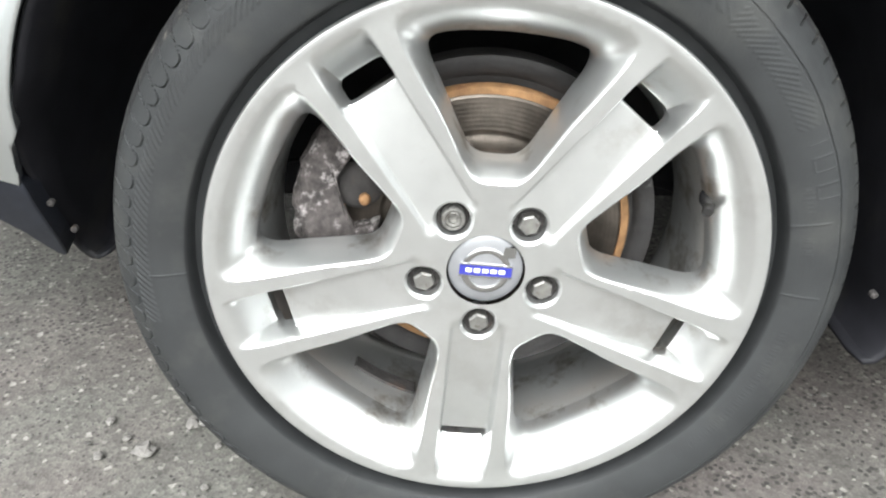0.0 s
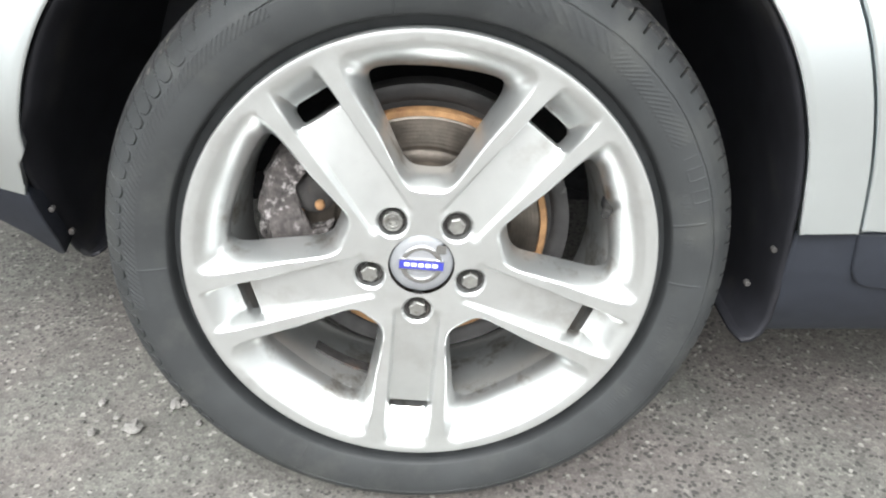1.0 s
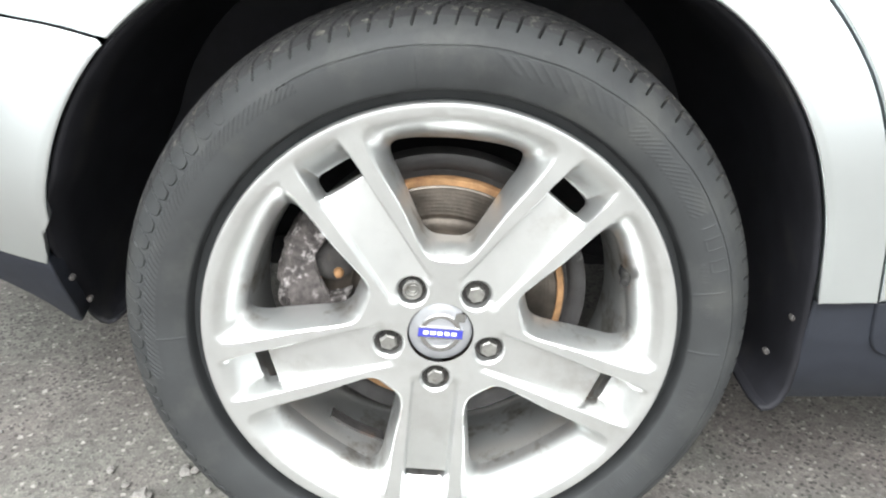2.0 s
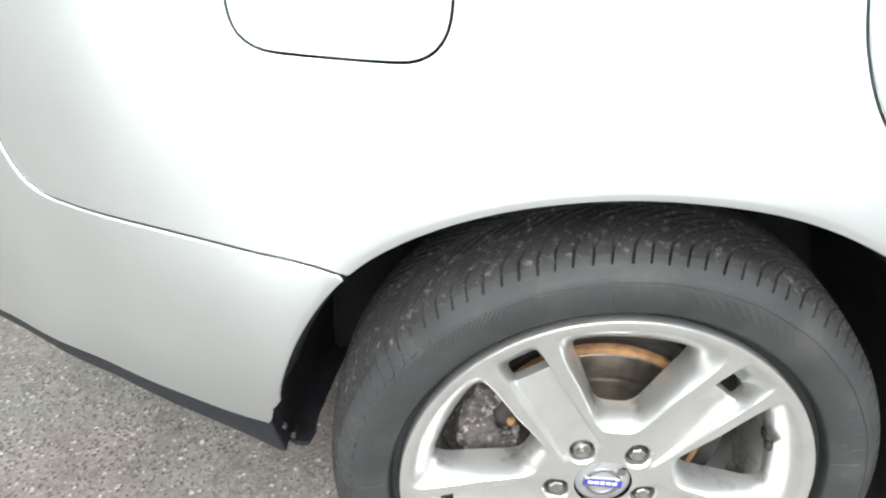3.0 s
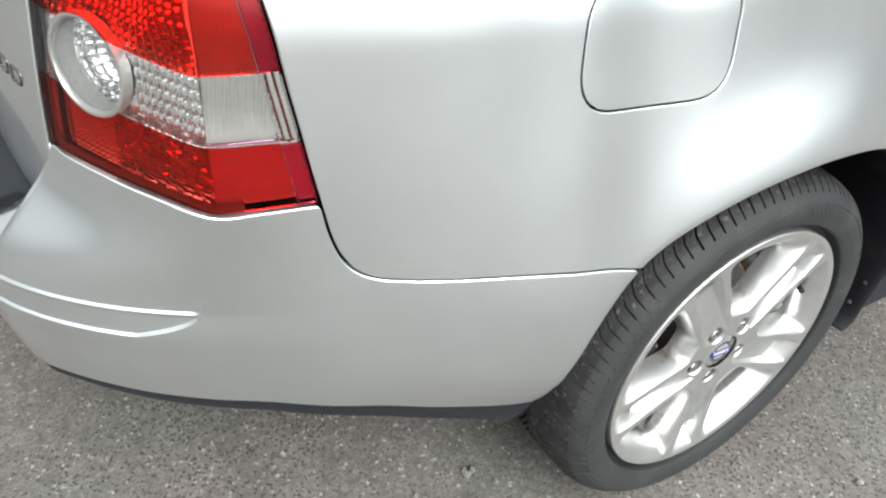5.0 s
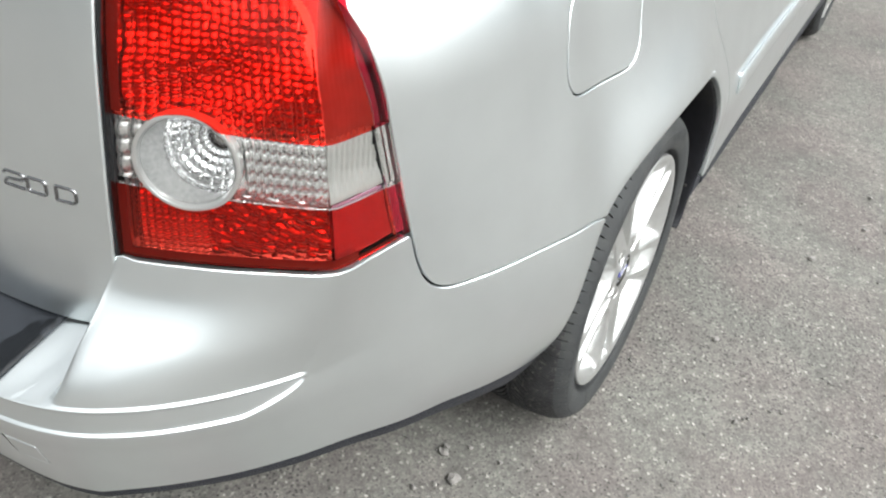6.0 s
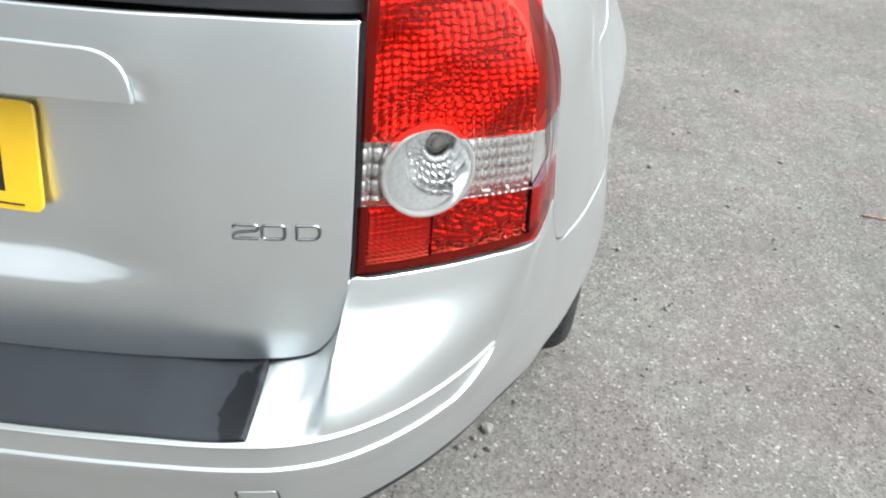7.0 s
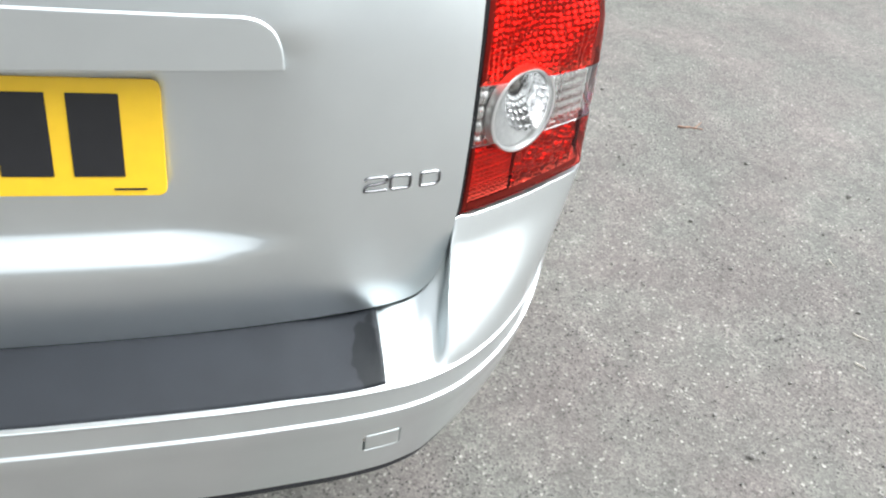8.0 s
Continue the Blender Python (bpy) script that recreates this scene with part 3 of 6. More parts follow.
    sc = n.new("ShaderNodeVectorMath")
    sc.operation = "SCALE"
    l.new(colour, sc.inputs[0])
    l.new(worn, sc.inputs["Scale"])
    l.new(sc.outputs[0], p.inputs["Base Color"])
    b = n.new("ShaderNodeBump")
    b.inputs["Strength"].default_value, b.inputs["Distance"].default_value = 0.32, 0.0022
    dist = n.new("ShaderNodeMath")
    dist.operation = "ADD"
    l.new(chips.outputs["Distance"], dist.inputs[0])
    l.new(soot.outputs["Fac"], dist.inputs[1])
    l.new(dist.outputs[0], b.inputs["Height"])
    l.new(b.outputs[0], p.inputs["Normal"])
    return m


ASPHALT = asphalt()


def build_ground():
    """One sheet to the horizon, finely and unevenly dimpled round the car."""
    xs = np.concatenate([[-600, -60, -12, -4], np.arange(-2.2, 4.01, 0.05), [6, 14, 60, 600]])
    ys = np.concatenate([[-600, -60, -12, -5], np.arange(-2.4, 1.01, 0.05), [2, 3, 6, 14, 60, 600]])
    vs = []
    for x in xs:
        for y in ys:
            d = 0.004 * noise.noise((x * 1.3, y * 1.3, 0)) if abs(x) < 5 and abs(y) < 3 else 0
            vs.append((x, y, min(0.0, d - 0.002)))
    ny = len(ys)
    fs = [(i * ny + j, (i + 1) * ny + j, (i + 1) * ny + j + 1, i * ny + j + 1) for i in range(len(xs) - 1) for j in range(ny - 1)]
    g = mesh_object("ground", vs, fs, ASPHALT)
    tagged(g, "worn grey asphalt yard strewn with loose grit", "ground", kind="structure")


build_ground()
STONE = material("loose_stone", (0.20, 0.19, 0.178), 0.9, 0, 60, 0.35, 0.6, 200)
for _n in [STONE.node_tree]:
    info = _n.nodes.new("ShaderNodeNewGeometry")
    tint = _n.nodes.new("ShaderNodeMapRange")
    tint.inputs["To Min"].default_value, tint.inputs["To Max"].default_value = 0.40, 0.95
    _n.links.new(info.outputs["Random Per Island"], tint.inputs["Value"])
    mulc = _n.nodes.new("ShaderNodeVectorMath")
    mulc.operation = "SCALE"
    src = _n.nodes["Principled BSDF"].inputs["Base Color"].links[0].from_socket
    _n.links.new(src, mulc.inputs[0])
    _n.links.new(tint.outputs[0], mulc.inputs["Scale"])
    _n.links.new(mulc.outputs[0], _n.nodes["Principled BSDF"].inputs["Base Color"])


def stone_verts(rng, x, y, r):
    t = (1 + 5 ** 0.5) / 2
    ico = [(-1, t, 0), (1, t, 0), (-1, -t, 0), (1, -t, 0), (0, -1, t), (0, 1, t), (0, -1, -t), (0, 1, -t), (t, 0, -1), (t, 0, 1), (-t, 0, -1), (-t, 0, 1)]
    a = rng.uniform(0, 6.28)
    sx, sy, sz = r * rng.uniform(0.7, 1.3) / 1.9, r * rng.uniform(0.6, 1.1) / 1.9, r * rng.uniform(0.35, 0.7) / 1.9
    out = []
    for px, py, pz in ico:
        k = rng.uniform(0.8, 1.15)
        qx, qy = px * sx * k, py * sy * k
        out.append((x + qx * math.cos(a) - qy * math.sin(a), y + qx * math.sin(a) + qy * math.cos(a), r * 0.12 + pz * sz * k))
    return out


ICO_F = [(0, 11, 5), (0, 5, 1), (0, 1, 7), (0, 7, 10), (0, 10, 11), (1, 5, 9), (5, 11, 4), (11, 10, 2), (10, 7, 6), (7, 1, 8), (3, 9, 4), (3, 4, 2), (3, 2, 6), (3, 6, 8), (3, 8, 9), (4, 9, 5), (2, 4, 11), (6, 2, 10), (8, 6, 7), (9, 8, 1)]


def build_grit():
    rng = random.Random(4)
    vs, fs = [], []
    for _ in range(9000):
        x, y = rng.uniform(-1.9, 2.6), rng.uniform(-1.5, 0.75)
        r = 0.0014 + 0.0034 * rng.random() ** 4
        k = len(vs)
        vs += stone_verts(rng, x, y, r)
        fs += [tuple(i + k for i in f) for f in ICO_F]
    g = mesh_object("grit", vs, fs, STONE, flat=True)
    tagged(g, "loose pale and dark grit on the asphalt", "gravel", kind="stuff")


build_grit()
rng0 = random.Random(11)


def pebble_mesh(r):
    """A small broken stone with blunt faces."""
    bm = bmesh.new()
    bmesh.ops.create_icosphere(bm, subdivisions=2, radius=r * 0.85)
    k = Vector((rng0.uniform(0, 90), rng0.uniform(0, 90), 0))
    wide, low, a_ = rng0.uniform(0.65, 1.0), rng0.uniform(0.45, 0.7), rng0.uniform(0, 6.28)
    for v in bm.verts:
        d = v.co.normalized()
        c = v.co * (0.95 + 0.42 * noise.noise(d * 1.6 + k) + 0.20 * noise.noise(d * 4.5 + k))
        x_, y_ = c.x, c.y * wide
        v.co = (x_ * math.cos(a_) - y_ * math.sin(a_), x_ * math.sin(a_) + y_ * math.cos(a_), c.z * low)
    drop = min(v.co.z for v in bm.verts) + 0.12 * r
    for v in bm.verts:
        v.co.z -= drop + 0.001
    return bm


def link_loose(name, bm, mat, x, y, label, category, group):
    me = bpy.data.meshes.new(name)
    bm.to_mesh(me)
    bm.free()
    me.materials.append(mat)
    ob = new(name, me)
    ob.matrix_world = Matrix.Translation((x, y, 0))
    tagged(ob, label, category, group=group)


PEBBLES = ((-0.386, 0.142, 16), (-0.343, 0.191, 12), (-0.329, 0.193, 10), (-1.12, 0.517, 6), (-0.734, 0.308, 6), (0.805, -0.299, 13), (0.313, -0.168, 11), (0.62, -0.52, 8), (0.95, -0.75, 12),
           (0.42, -0.62, 8), (0.085, -0.275, 8), (1.5, -0.7, 14), (0.11, -0.202, 6), (-0.445, 0.195, 8), (-0.529, 0.468, 7), (-0.302, 0.154, 7), (-0.437, 0.134, 8), (-0.415, 0.166, 6),
           (1.267, -0.394, 9), (1.09, -0.461, 9), (1.062, -0.404, 9), (0.47, -0.625, 7), (0.227, -1.342, 10), (0.426, -1.072, 8), (-0.303, -1.0, 8), (-0.108, -0.725, 8), (0.111, -0.71, 9), (0.20, -0.73, 6),
           (-0.16, -0.44, 6), (-0.706, -0.448, 8), (-0.74, 0.41, 4), (-0.893, 0.51, 5), (0.204, -0.02, 6), (-0.30, 0.087, 6))
for px_, py_, pr_ in PEBBLES:
    link_loose("pebble", pebble_mesh(pr_ / 1000), STONE, px_, py_, "small rough grey pebble lying on the asphalt", "pebble", "pebbles on the asphalt")
DRY_TWIG = material("dry_twig", (0.22, 0.125, 0.085), 0.85, 0, 90, 0.35, 0.4, 500)
PALE_TWIG = material("bleached_twig", (0.52, 0.48, 0.41), 0.85, 0, 90, 0.25, 0.4, 500)


def twig_mesh(runs):
    """Crooked tapering stems: each run is a list of points in the plane and a thickness at its start."""
    vs, fs = [], []
    for pts, r in runs:
        base = len(vs)
        for i, (x, y) in enumerate(pts):
            q0, q1 = pts[max(0, i - 1)], pts[min(len(pts) - 1, i + 1)]
            ln = math.hypot(q1[0] - q0[0], q1[1] - q0[1])
            nx, ny = -(q1[1] - q0[1]) / ln, (q1[0] - q0[0]) / ln
            w = r * (1 - 0.6 * i / (len(pts) - 1))
            for k in range(6):
                c, s_ = math.cos(k * math.pi / 3), math.sin(k * math.pi / 3)
                vs.append((x + nx * w * c, y + ny * w * c, 0.0004 + r + w * s_))
        for i in range(len(pts) - 1):
            for k in range(6):
                k2 = (k + 1) % 6
                fs.append((base + i * 6 + k, base + i * 6 + k2, base + i * 6 + 6 + k2, base + i * 6 + 6 + k))
        fs += [tuple(base + k for k in range(5, -1, -1)), tuple(base + (len(pts) - 1) * 6 + k for k in range(6))]
    return bm_from(vs, fs)


link_loose("twig", twig_mesh([([(0.010, 0.046), (0.004, 0.024), (0.006, 0.002), (-0.004, -0.022), (-0.008, -0.044)], 0.0036), ([(-0.001, -0.014), (0.016, -0.034), (0.032, -0.052), (0.046, -0.066)], 0.0026)]), DRY_TWIG, 0.658, -0.977, "dry reddish-brown forked twig lying on the asphalt", "twig", "twigs on the asphalt")
link_loose("twig", twig_mesh([([(0.014, 0.013), (0.004, 0.006), (-0.004, -0.004), (-0.013, -0.014)], 0.0020)]), PALE_TWIG, -0.391, -0.942, "short bleached twig lying on the asphalt", "twig", "twigs on the asphalt")
link_loose("twig", twig_mesh([([(0.018, -0.004), (0.004, 0.0), (-0.010, 0.001), (-0.020, -0.003)], 0.0017)]), PALE_TWIG, -0.10, -1.052, "short bleached twig lying on the asphalt", "twig", "twigs on the asphalt")
link_loose("twig", twig_mesh([([(0.012, 0.008), (0.003, 0.001), (-0.009, -0.007)], 0.0026)]), PALE_TWIG, -0.487, -0.874, "short bleached twig lying on the asphalt", "twig", "twigs on the asphalt")


# ---- car ----
car = new("car")
car.empty_display_size = 0.2
tagged(car, "silver estate car parked on worn asphalt", "car")

SEAM = [(-0.281, 0.6105), (-0.325, 0.621), (-0.37, 0.628), (-0.413, 0.6335), (-0.456, 0.6375), (-0.513, 0.6415), (-0.57, 0.6450), (-0.590, 0.6475), (-0.606, 0.653), (-0.620, 0.663), (-0.631, 0.679), (-0.640, 0.703), (-0.6475, 0.738)]
LAMP_EDGE = [(-0.6475, 0.738), (-0.655, 0.775), (-0.6625, 0.815), (-0.6755, 0.883), (-0.682, 0.92), (-0.690, 0.955), (-0.703, 0.99), (-0.735, 1.025)]
DOOR = [(0.139, 1.10), (0.148, 0.95), (0.155, 0.88), (0.165, 0.826), (0.188, 0.772), (0.213, 0.743), (0.253, 0.708), (0.289, 0.675), (0.322, 0.642), (0.360, 0.588), (0.388, 0.518), (0.405, 0.450), (0.414, 0.374)]


def curve2(pts, step=0.006):
    """A smooth line through a few points."""
    d = np.cumsum([0] + [math.dist(a, b) for a, b in zip(pts[:-1], pts[1:])])
    fx, fz = spline(d, [p[0] for p in pts]), spline(d, [p[1] for p in pts])
    q = np.linspace(0, d[-1], max(3, int(d[-1] / step)))
    return np.stack([fx(q), fz(q)], 1)


arch_top = np.array([p for p in ARCH_S if p[1] > 0.6105 or p[0] > 0])
seam_c, edge_c, door_c = curve2(SEAM), curve2(LAMP_EDGE), curve2(DOOR)
q_out = np.vstack([seam_c[:-1], edge_c[:-1], resample([(-0.735, 1.028), (-0.70, 1.10), (0.139, 1.10)], 0.02, False)[:-1], door_c[:-1], resample([(0.414, 0.374), (0.356, 0.374)], 0.006, False)[:-1], arch_top[::-1]])
flap_c = rounded([(-0.3845, 0.8145, 0.045), (-0.288, 0.8050, 0.45), (-0.188, 0.8090, 0.045), (-0.181, 0.937, 0.042), (-0.377, 0.938, 0.042)], 0.004)
arch_t = np.gradient(ARCH_S, axis=0)
arch_n = np.stack([-arch_t[:, 1], arch_t[:, 0]], 1) / np.linalg.norm(arch_t, axis=1)[:, None]
arch_n *= np.sign((arch_n * (ARCH_S - np.array((0, 0.40)))).sum(1))[:, None]
upper_arch = (ARCH_S[:, 1] > 0.625) | ((ARCH_S[:, 0] > 0) & (ARCH_S[:, 1] > 0.39))
LIP_STEPS = (0.0045, 0.0075, 0.0090, 0.0100, 0.0115, 0.0145, 0.019)
lip_loops = [(ARCH_S + arch_n * d)[upper_arch] for d in LIP_STEPS]
panel("quarter_panel", q_out, S_side, PAINT, car, (0, -1, 0.2), 0.011, 0.0017, 0.02, [flap_c], gap=0.0014, extra=lip_loops)
panel("fuel_flap", flap_c, S_side, PAINT, car, (0, -1, 0.2), 0.012, 0.0011, 0.012, gap=0.0011, lift=-0.0004, label="flush silver filler flap with rounded corners")

# bumper skin
a_pts = [p for p in ARCH_S if p[0] < 0 and p[1] < 0.6105]


def bump_v(x, z):
    s_ = bump_u(x)
    return z - 0.602 if z > 0.602 else -(0.602 - z) / (0.602 - float(low_z(s_))) * 0.20


left = [(bump_u(x), bump_v(x, z)) for x, z in a_pts]
left = [(bump_u(-0.382), -0.20), (bump_u(-0.3765), -0.187), (bump_u(-0.3695), -0.160)] + [p for p in left if p[1] > -0.145]
seam_uv = [(bump_u(x), z - 0.602) for x, z in seam_c]
half = left + seam_uv[1:] + [(u, 0.1415 + 0.018 * float(smooth(st[12] - 0.01, st[13], u))) for u in np.concatenate([np.arange(float(st[5]) + 0.004, float(st[9]), 0.005), np.arange(float(st[9]), float(st[14]) + 0.01, 0.0012), np.arange(float(st[14]) + 0.012, BUMP_END, 0.005)])]
bump_o = np.array(half + [(2 * BUMP_END - u, v) for u, v in reversed(half)])
bump_o = np.vstack([bump_o, resample([bump_o[-1], bump_o[0]], 0.008, False)[1:-1]])
channel = [np.array([(u, -(0.602 - z) / (0.602 - float(low_z(min(u, 2 * BUMP_END - u)))) * 0.20) for u in np.arange(groove_from - 0.012, 2 * BUMP_END - groove_from + 0.012, 0.0055)])
           for z in (0.6010, 0.6002, 0.5994, 0.5986, 0.5978, 0.597, 0.594, 0.588, 0.5815, 0.575, 0.570, 0.5675, 0.5668, 0.5661, 0.5655, 0.5648, 0.5641, 0.5625)]
channel = [o[(o[:, 0] > groove_from + 0.075) & (o[:, 0] < 2 * BUMP_END - groove_from - 0.075)] if 8 < k_ else o for k_, o in enumerate(channel)]


def tip_row(d, mirror):
    """A row of points along the channel's lower edge where it curves up to its end."""
    out_ = []
    for s_ in np.arange(groove_from - 0.0055, groove_from + 0.078, 0.0025):
        zb = 0.5985 - 0.0330 * min(1.0, (s_ - groove_from + 0.006) / 0.07) ** 0.6 + d
        out_.append((2 * BUMP_END - s_ if mirror else s_, -(0.602 - zb) / (0.602 - float(low_z(s_))) * 0.20))
    return np.array(out_)


channel += [tip_row(d, mi) for d in (-0.0022, -0.0013, -0.0008, -0.0003, 0.0003, 0.0008, 0.0013, 0.0022) for mi in (False, True)]
lip_rows = [np.array([(u, v) for u in np.arange(groove_from - 0.05, 2 * BUMP_END - groove_from + 0.05, 0.0055)]) for v in (0.0004, 0.0012, 0.002, 0.003, 0.004, 0.007, 0.011)]
cheek_rows = [np.array([(2 * BUMP_END - u if mi else u, v) for v in np.arange(0.016, 0.155, 0.004)]) for u in np.arange(float(st[10]) - 0.01, float(st[14]) + 0.004, 0.002) for mi in (False, True)]
low_lip = [np.array([(bump_u(x), bump_v(x, z)) for x, z in ARCH_S + arch_n * d if x < 0 and 0.42 < z < 0.600]) for d in LIP_STEPS]
tow_u = float(np.interp(0.402, lip_y(np.linspace(st[9], BUMP_END, 400)), np.linspace(st[9], BUMP_END, 400)))
tow_o = rounded([(tow_u - 0.024, -0.134, 0.005), (tow_u + 0.022, -0.134, 0.005), (tow_u + 0.026, -0.094, 0.005), (tow_u - 0.020, -0.094, 0.005)], 0.003)
bumper = panel("rear_bumper", bump_o, S_bumper, PAINT, car, (-0.5, -0.6, 0.2), 0.008, 0.002, 0.016, gap=0.001, label="body-coloured silver bumper with a moulded channel", extra=[*channel, *lip_rows, *cheek_rows, *low_lip], holes=[tow_o], core=(-0.55, MID, 0.55))


def S_trim(u, v):
    """The trim under the bumper: it leaves the bumper's lower edge and tucks inwards as it drops."""
    u, v = np.atleast_1d(np.asarray(u, float)), np.atleast_1d(np.asarray(v, float))
    edge_v = np.full_like(u, -0.199)
    p = S_bumper(u, edge_v)
    t = S_bumper(u + 0.004, edge_v) - S_bumper(u - 0.004, edge_v)
    n = np.stack([t[:, 1], -t[:, 0], np.zeros(len(u))], 1)
    n /= np.linalg.norm(n, axis=1)[:, None] + 1e-12
    n *= np.sign((n * (np.array((-0.3, MID, 0)) - p)).sum(1))[:, None]
    return p + n * (0.31 * np.abs(v) + 1.7 * v * v + 0.0005)[:, None] + np.array((0, 0, 1.0)) * v[:, None]


lows = [(float(st[9]), -0.020), (float(st[7]), -0.027)] + [(bump_u(x), -d) for x, d in ((-0.64, 0.034), (-0.57, 0.041), (-0.50, 0.046), (-0.45, 0.052), (-0.43, 0.058), (-0.412, 0.068), (-0.401, 0.082), (-0.395, 0.089), (-0.388, 0.091), (-0.383, 0.086), (-0.379, 0.06), (-0.380, 0.0), (-0.388, -0.014))]
val_o = resample(lows + [(2 * BUMP_END - u, v) for u, v in reversed(lows)], 0.010)
panel("lower_trim", val_o, S_trim, GREY_PLASTIC, car, (-0.5, -0.6, -0.2), 0.012, 0.002, 0.02, label="dark grey plastic trim under the bumper")
pad_u = float(st[14]) - 0.004
pad_o = rounded([(pad_u, 0.008, 0.003), (pad_u + 0.010, 0.157, 0.003), (2 * BUMP_END - pad_u - 0.010, 0.157, 0.003), (2 * BUMP_END - pad_u, 0.008, 0.003)], 0.008)
panel("loading_pad", pad_o, S_bumper, PAD_PLASTIC, car, (-0.3, 0, 1), 0.012, 0.0052, 0.0075, lift=0.0055, label="dark grey grained plastic loading-sill cover with a damp patch")
panel("towing_eye_cover", tow_o, S_bumper, PAINT, car, (-1, 0, 0), 0.006, 0.0014, 0.005, lift=0.0003, gap=0.0012)

# tailgate
G_R = [(MID, 0.6225), (0.70, 0.6235), (0.555, 0.6265), (0.46, 0.630), (0.412, 0.633), (0.385, 0.6365), (0.364, 0.6435), (0.349, 0.659), (0.3385, 0.680), (0.331, 0.71), (0.3265, 0.75), (0.3243, 0.82), (0.3240, 0.90), (0.3255, 1.006)]
g_c = curve2(G_R)
gate_o = np.vstack([g_c, resample([(0.3255, 1.006), (2 * MID - 0.3255, 1.006)], 0.007, False)[1:-1], np.stack([2 * MID - g_c[:, 0], g_c[:, 1]], 1)[::-1][:-1]])
tailgate = panel("tailgate", gate_o, S_gate, PAINT, car, (-1, 0, 0), 0.009, 0.0022, 0.02, gap=0.001, label="silver tailgate with a recess for the plate")


def S_gap_strip(u, v):
    """A black strip added in the gap between tailgate and lamp; the gap's shade is its colour."""
    return S_gate(u, v) + np.array((0.0035, 0.0, 0.0))


gap_z = np.linspace(0.700, 1.004, 40)
edge_y = np.interp(gap_z, g_c[:, 1], g_c[:, 0])
gap_o = np.vstack([np.stack([edge_y - 0.0050, gap_z], 1), np.stack([edge_y + 0.001, gap_z], 1)[::-1]])
panel("gap_shade_strip", resample(gap_o, 0.006), S_gap_strip, GAP_SHADE, car, (-1, 0, 0), 0.004, 0.0006, 0.006, label="black strip in the gap beside the tail lamp")


def S_grip(u, v):
    """The handle bar above the plate: a shallow proud moulding."""
    h = np.abs(u - MID)
    return np.stack([-0.912 + curve_y(h) + float(lean(0.93)) + 0.12 * (v - 0.93) - 0.0048, u, v], 1)


grip_half = [(0.369, 0.926, 0.002), (0.3675, 0.945, 0.008), (0.3615, 0.961, 0.008), (0.350, 0.9705, 0.008), (0.335, 0.9745, 0.01)]
grip_o = rounded([(MID - h_, z_, r_) for h_, z_, r_ in grip_half] + [(MID, 0.981, 0.0)] + [(MID + h_, z_, r_) for h_, z_, r_ in grip_half[::-1]], 0.005)
panel("tailgate_handle", grip_o, S_grip, PAINT, car, (-1, 0, 0.2), 0.008, 0.0025, 0.012, label="silver handle moulding over the plate")


def S_plate(u, v):
    return np.stack([-0.8885 + (v - 0.798) * 0.234, u, v], 1)


plate_o = rounded([(MID - 0.26, 0.7975, 0.010), (MID + 0.26, 0.7975, 0.010), (MID + 0.26, 0.9055, 0.010), (MID - 0.26, 0.9055, 0.010)], 0.008)
plate = panel("number_plate", plate_o, S_plate, PLATE, car, (-1, 0, 0), 0.02, 0.001, 0.006, label="yellow plate with black bars, rounded corners")
for k in range(7):
    y0 = MID - 0.26 + 0.036 + k * 0.0605 + (0.024 if k > 2 else 0)
    bar = rounded([(y0, 0.8165, 0.001), (y0 + 0.044, 0.8165, 0.001), (y0 + 0.044, 0.8925, 0.001), (y0, 0.8925, 0.001)], 0.01)
    panel("plate_bar", bar, S_plate, INK, plate, (-1, 0, 0), 0.02, 0.0003, 0.001, lift=0.0012)
bar = rounded([(MID - 0.242, 0.8035, 0.0005), (MID - 0.213, 0.8035, 0.0005), (MID - 0.213, 0.8055, 0.0005), (MID - 0.242, 0.8055, 0.0005)], 0.01)
panel("maker_bar", bar, S_plate, INK, plate, (-1, 0, 0), 0.02, 0.0003, 0.001, lift=0.0012)


def S_glass(u, v):
    h = np.abs(u - MID)
    x = -0.912 + curve_y(h) * 1.1 + 0.040 + (v - 1.0) * 0.58
    return np.stack([x, u, v], 1)


glass_o = rounded([(0.328, 1.015, 0.01), (2 * MID - 0.328, 1.015, 0.01), (2 * MID - 0.39, 1.36, 0.06), (0.39, 1.36, 0.06)], 0.02)
panel("rear_window", glass_o, S_glass, GLASS, car, (-1, 0, 0.4), 0.03, 0.002, 0.006, label="dark tailgate window glass")
seal_o = rounded([(0.326, 1.0065, 0.001), (2 * MID - 0.326, 1.0065, 0.001), (2 * MID - 0.326, 1.0165, 0.001), (0.326, 1.0165, 0.001)], 0.02)
panel("window_seal", seal_o, S_glass, BLACK_PLASTIC, car, (-1, 0, 0.4), 0.02, 0.001, 0.012, lift=0.001)

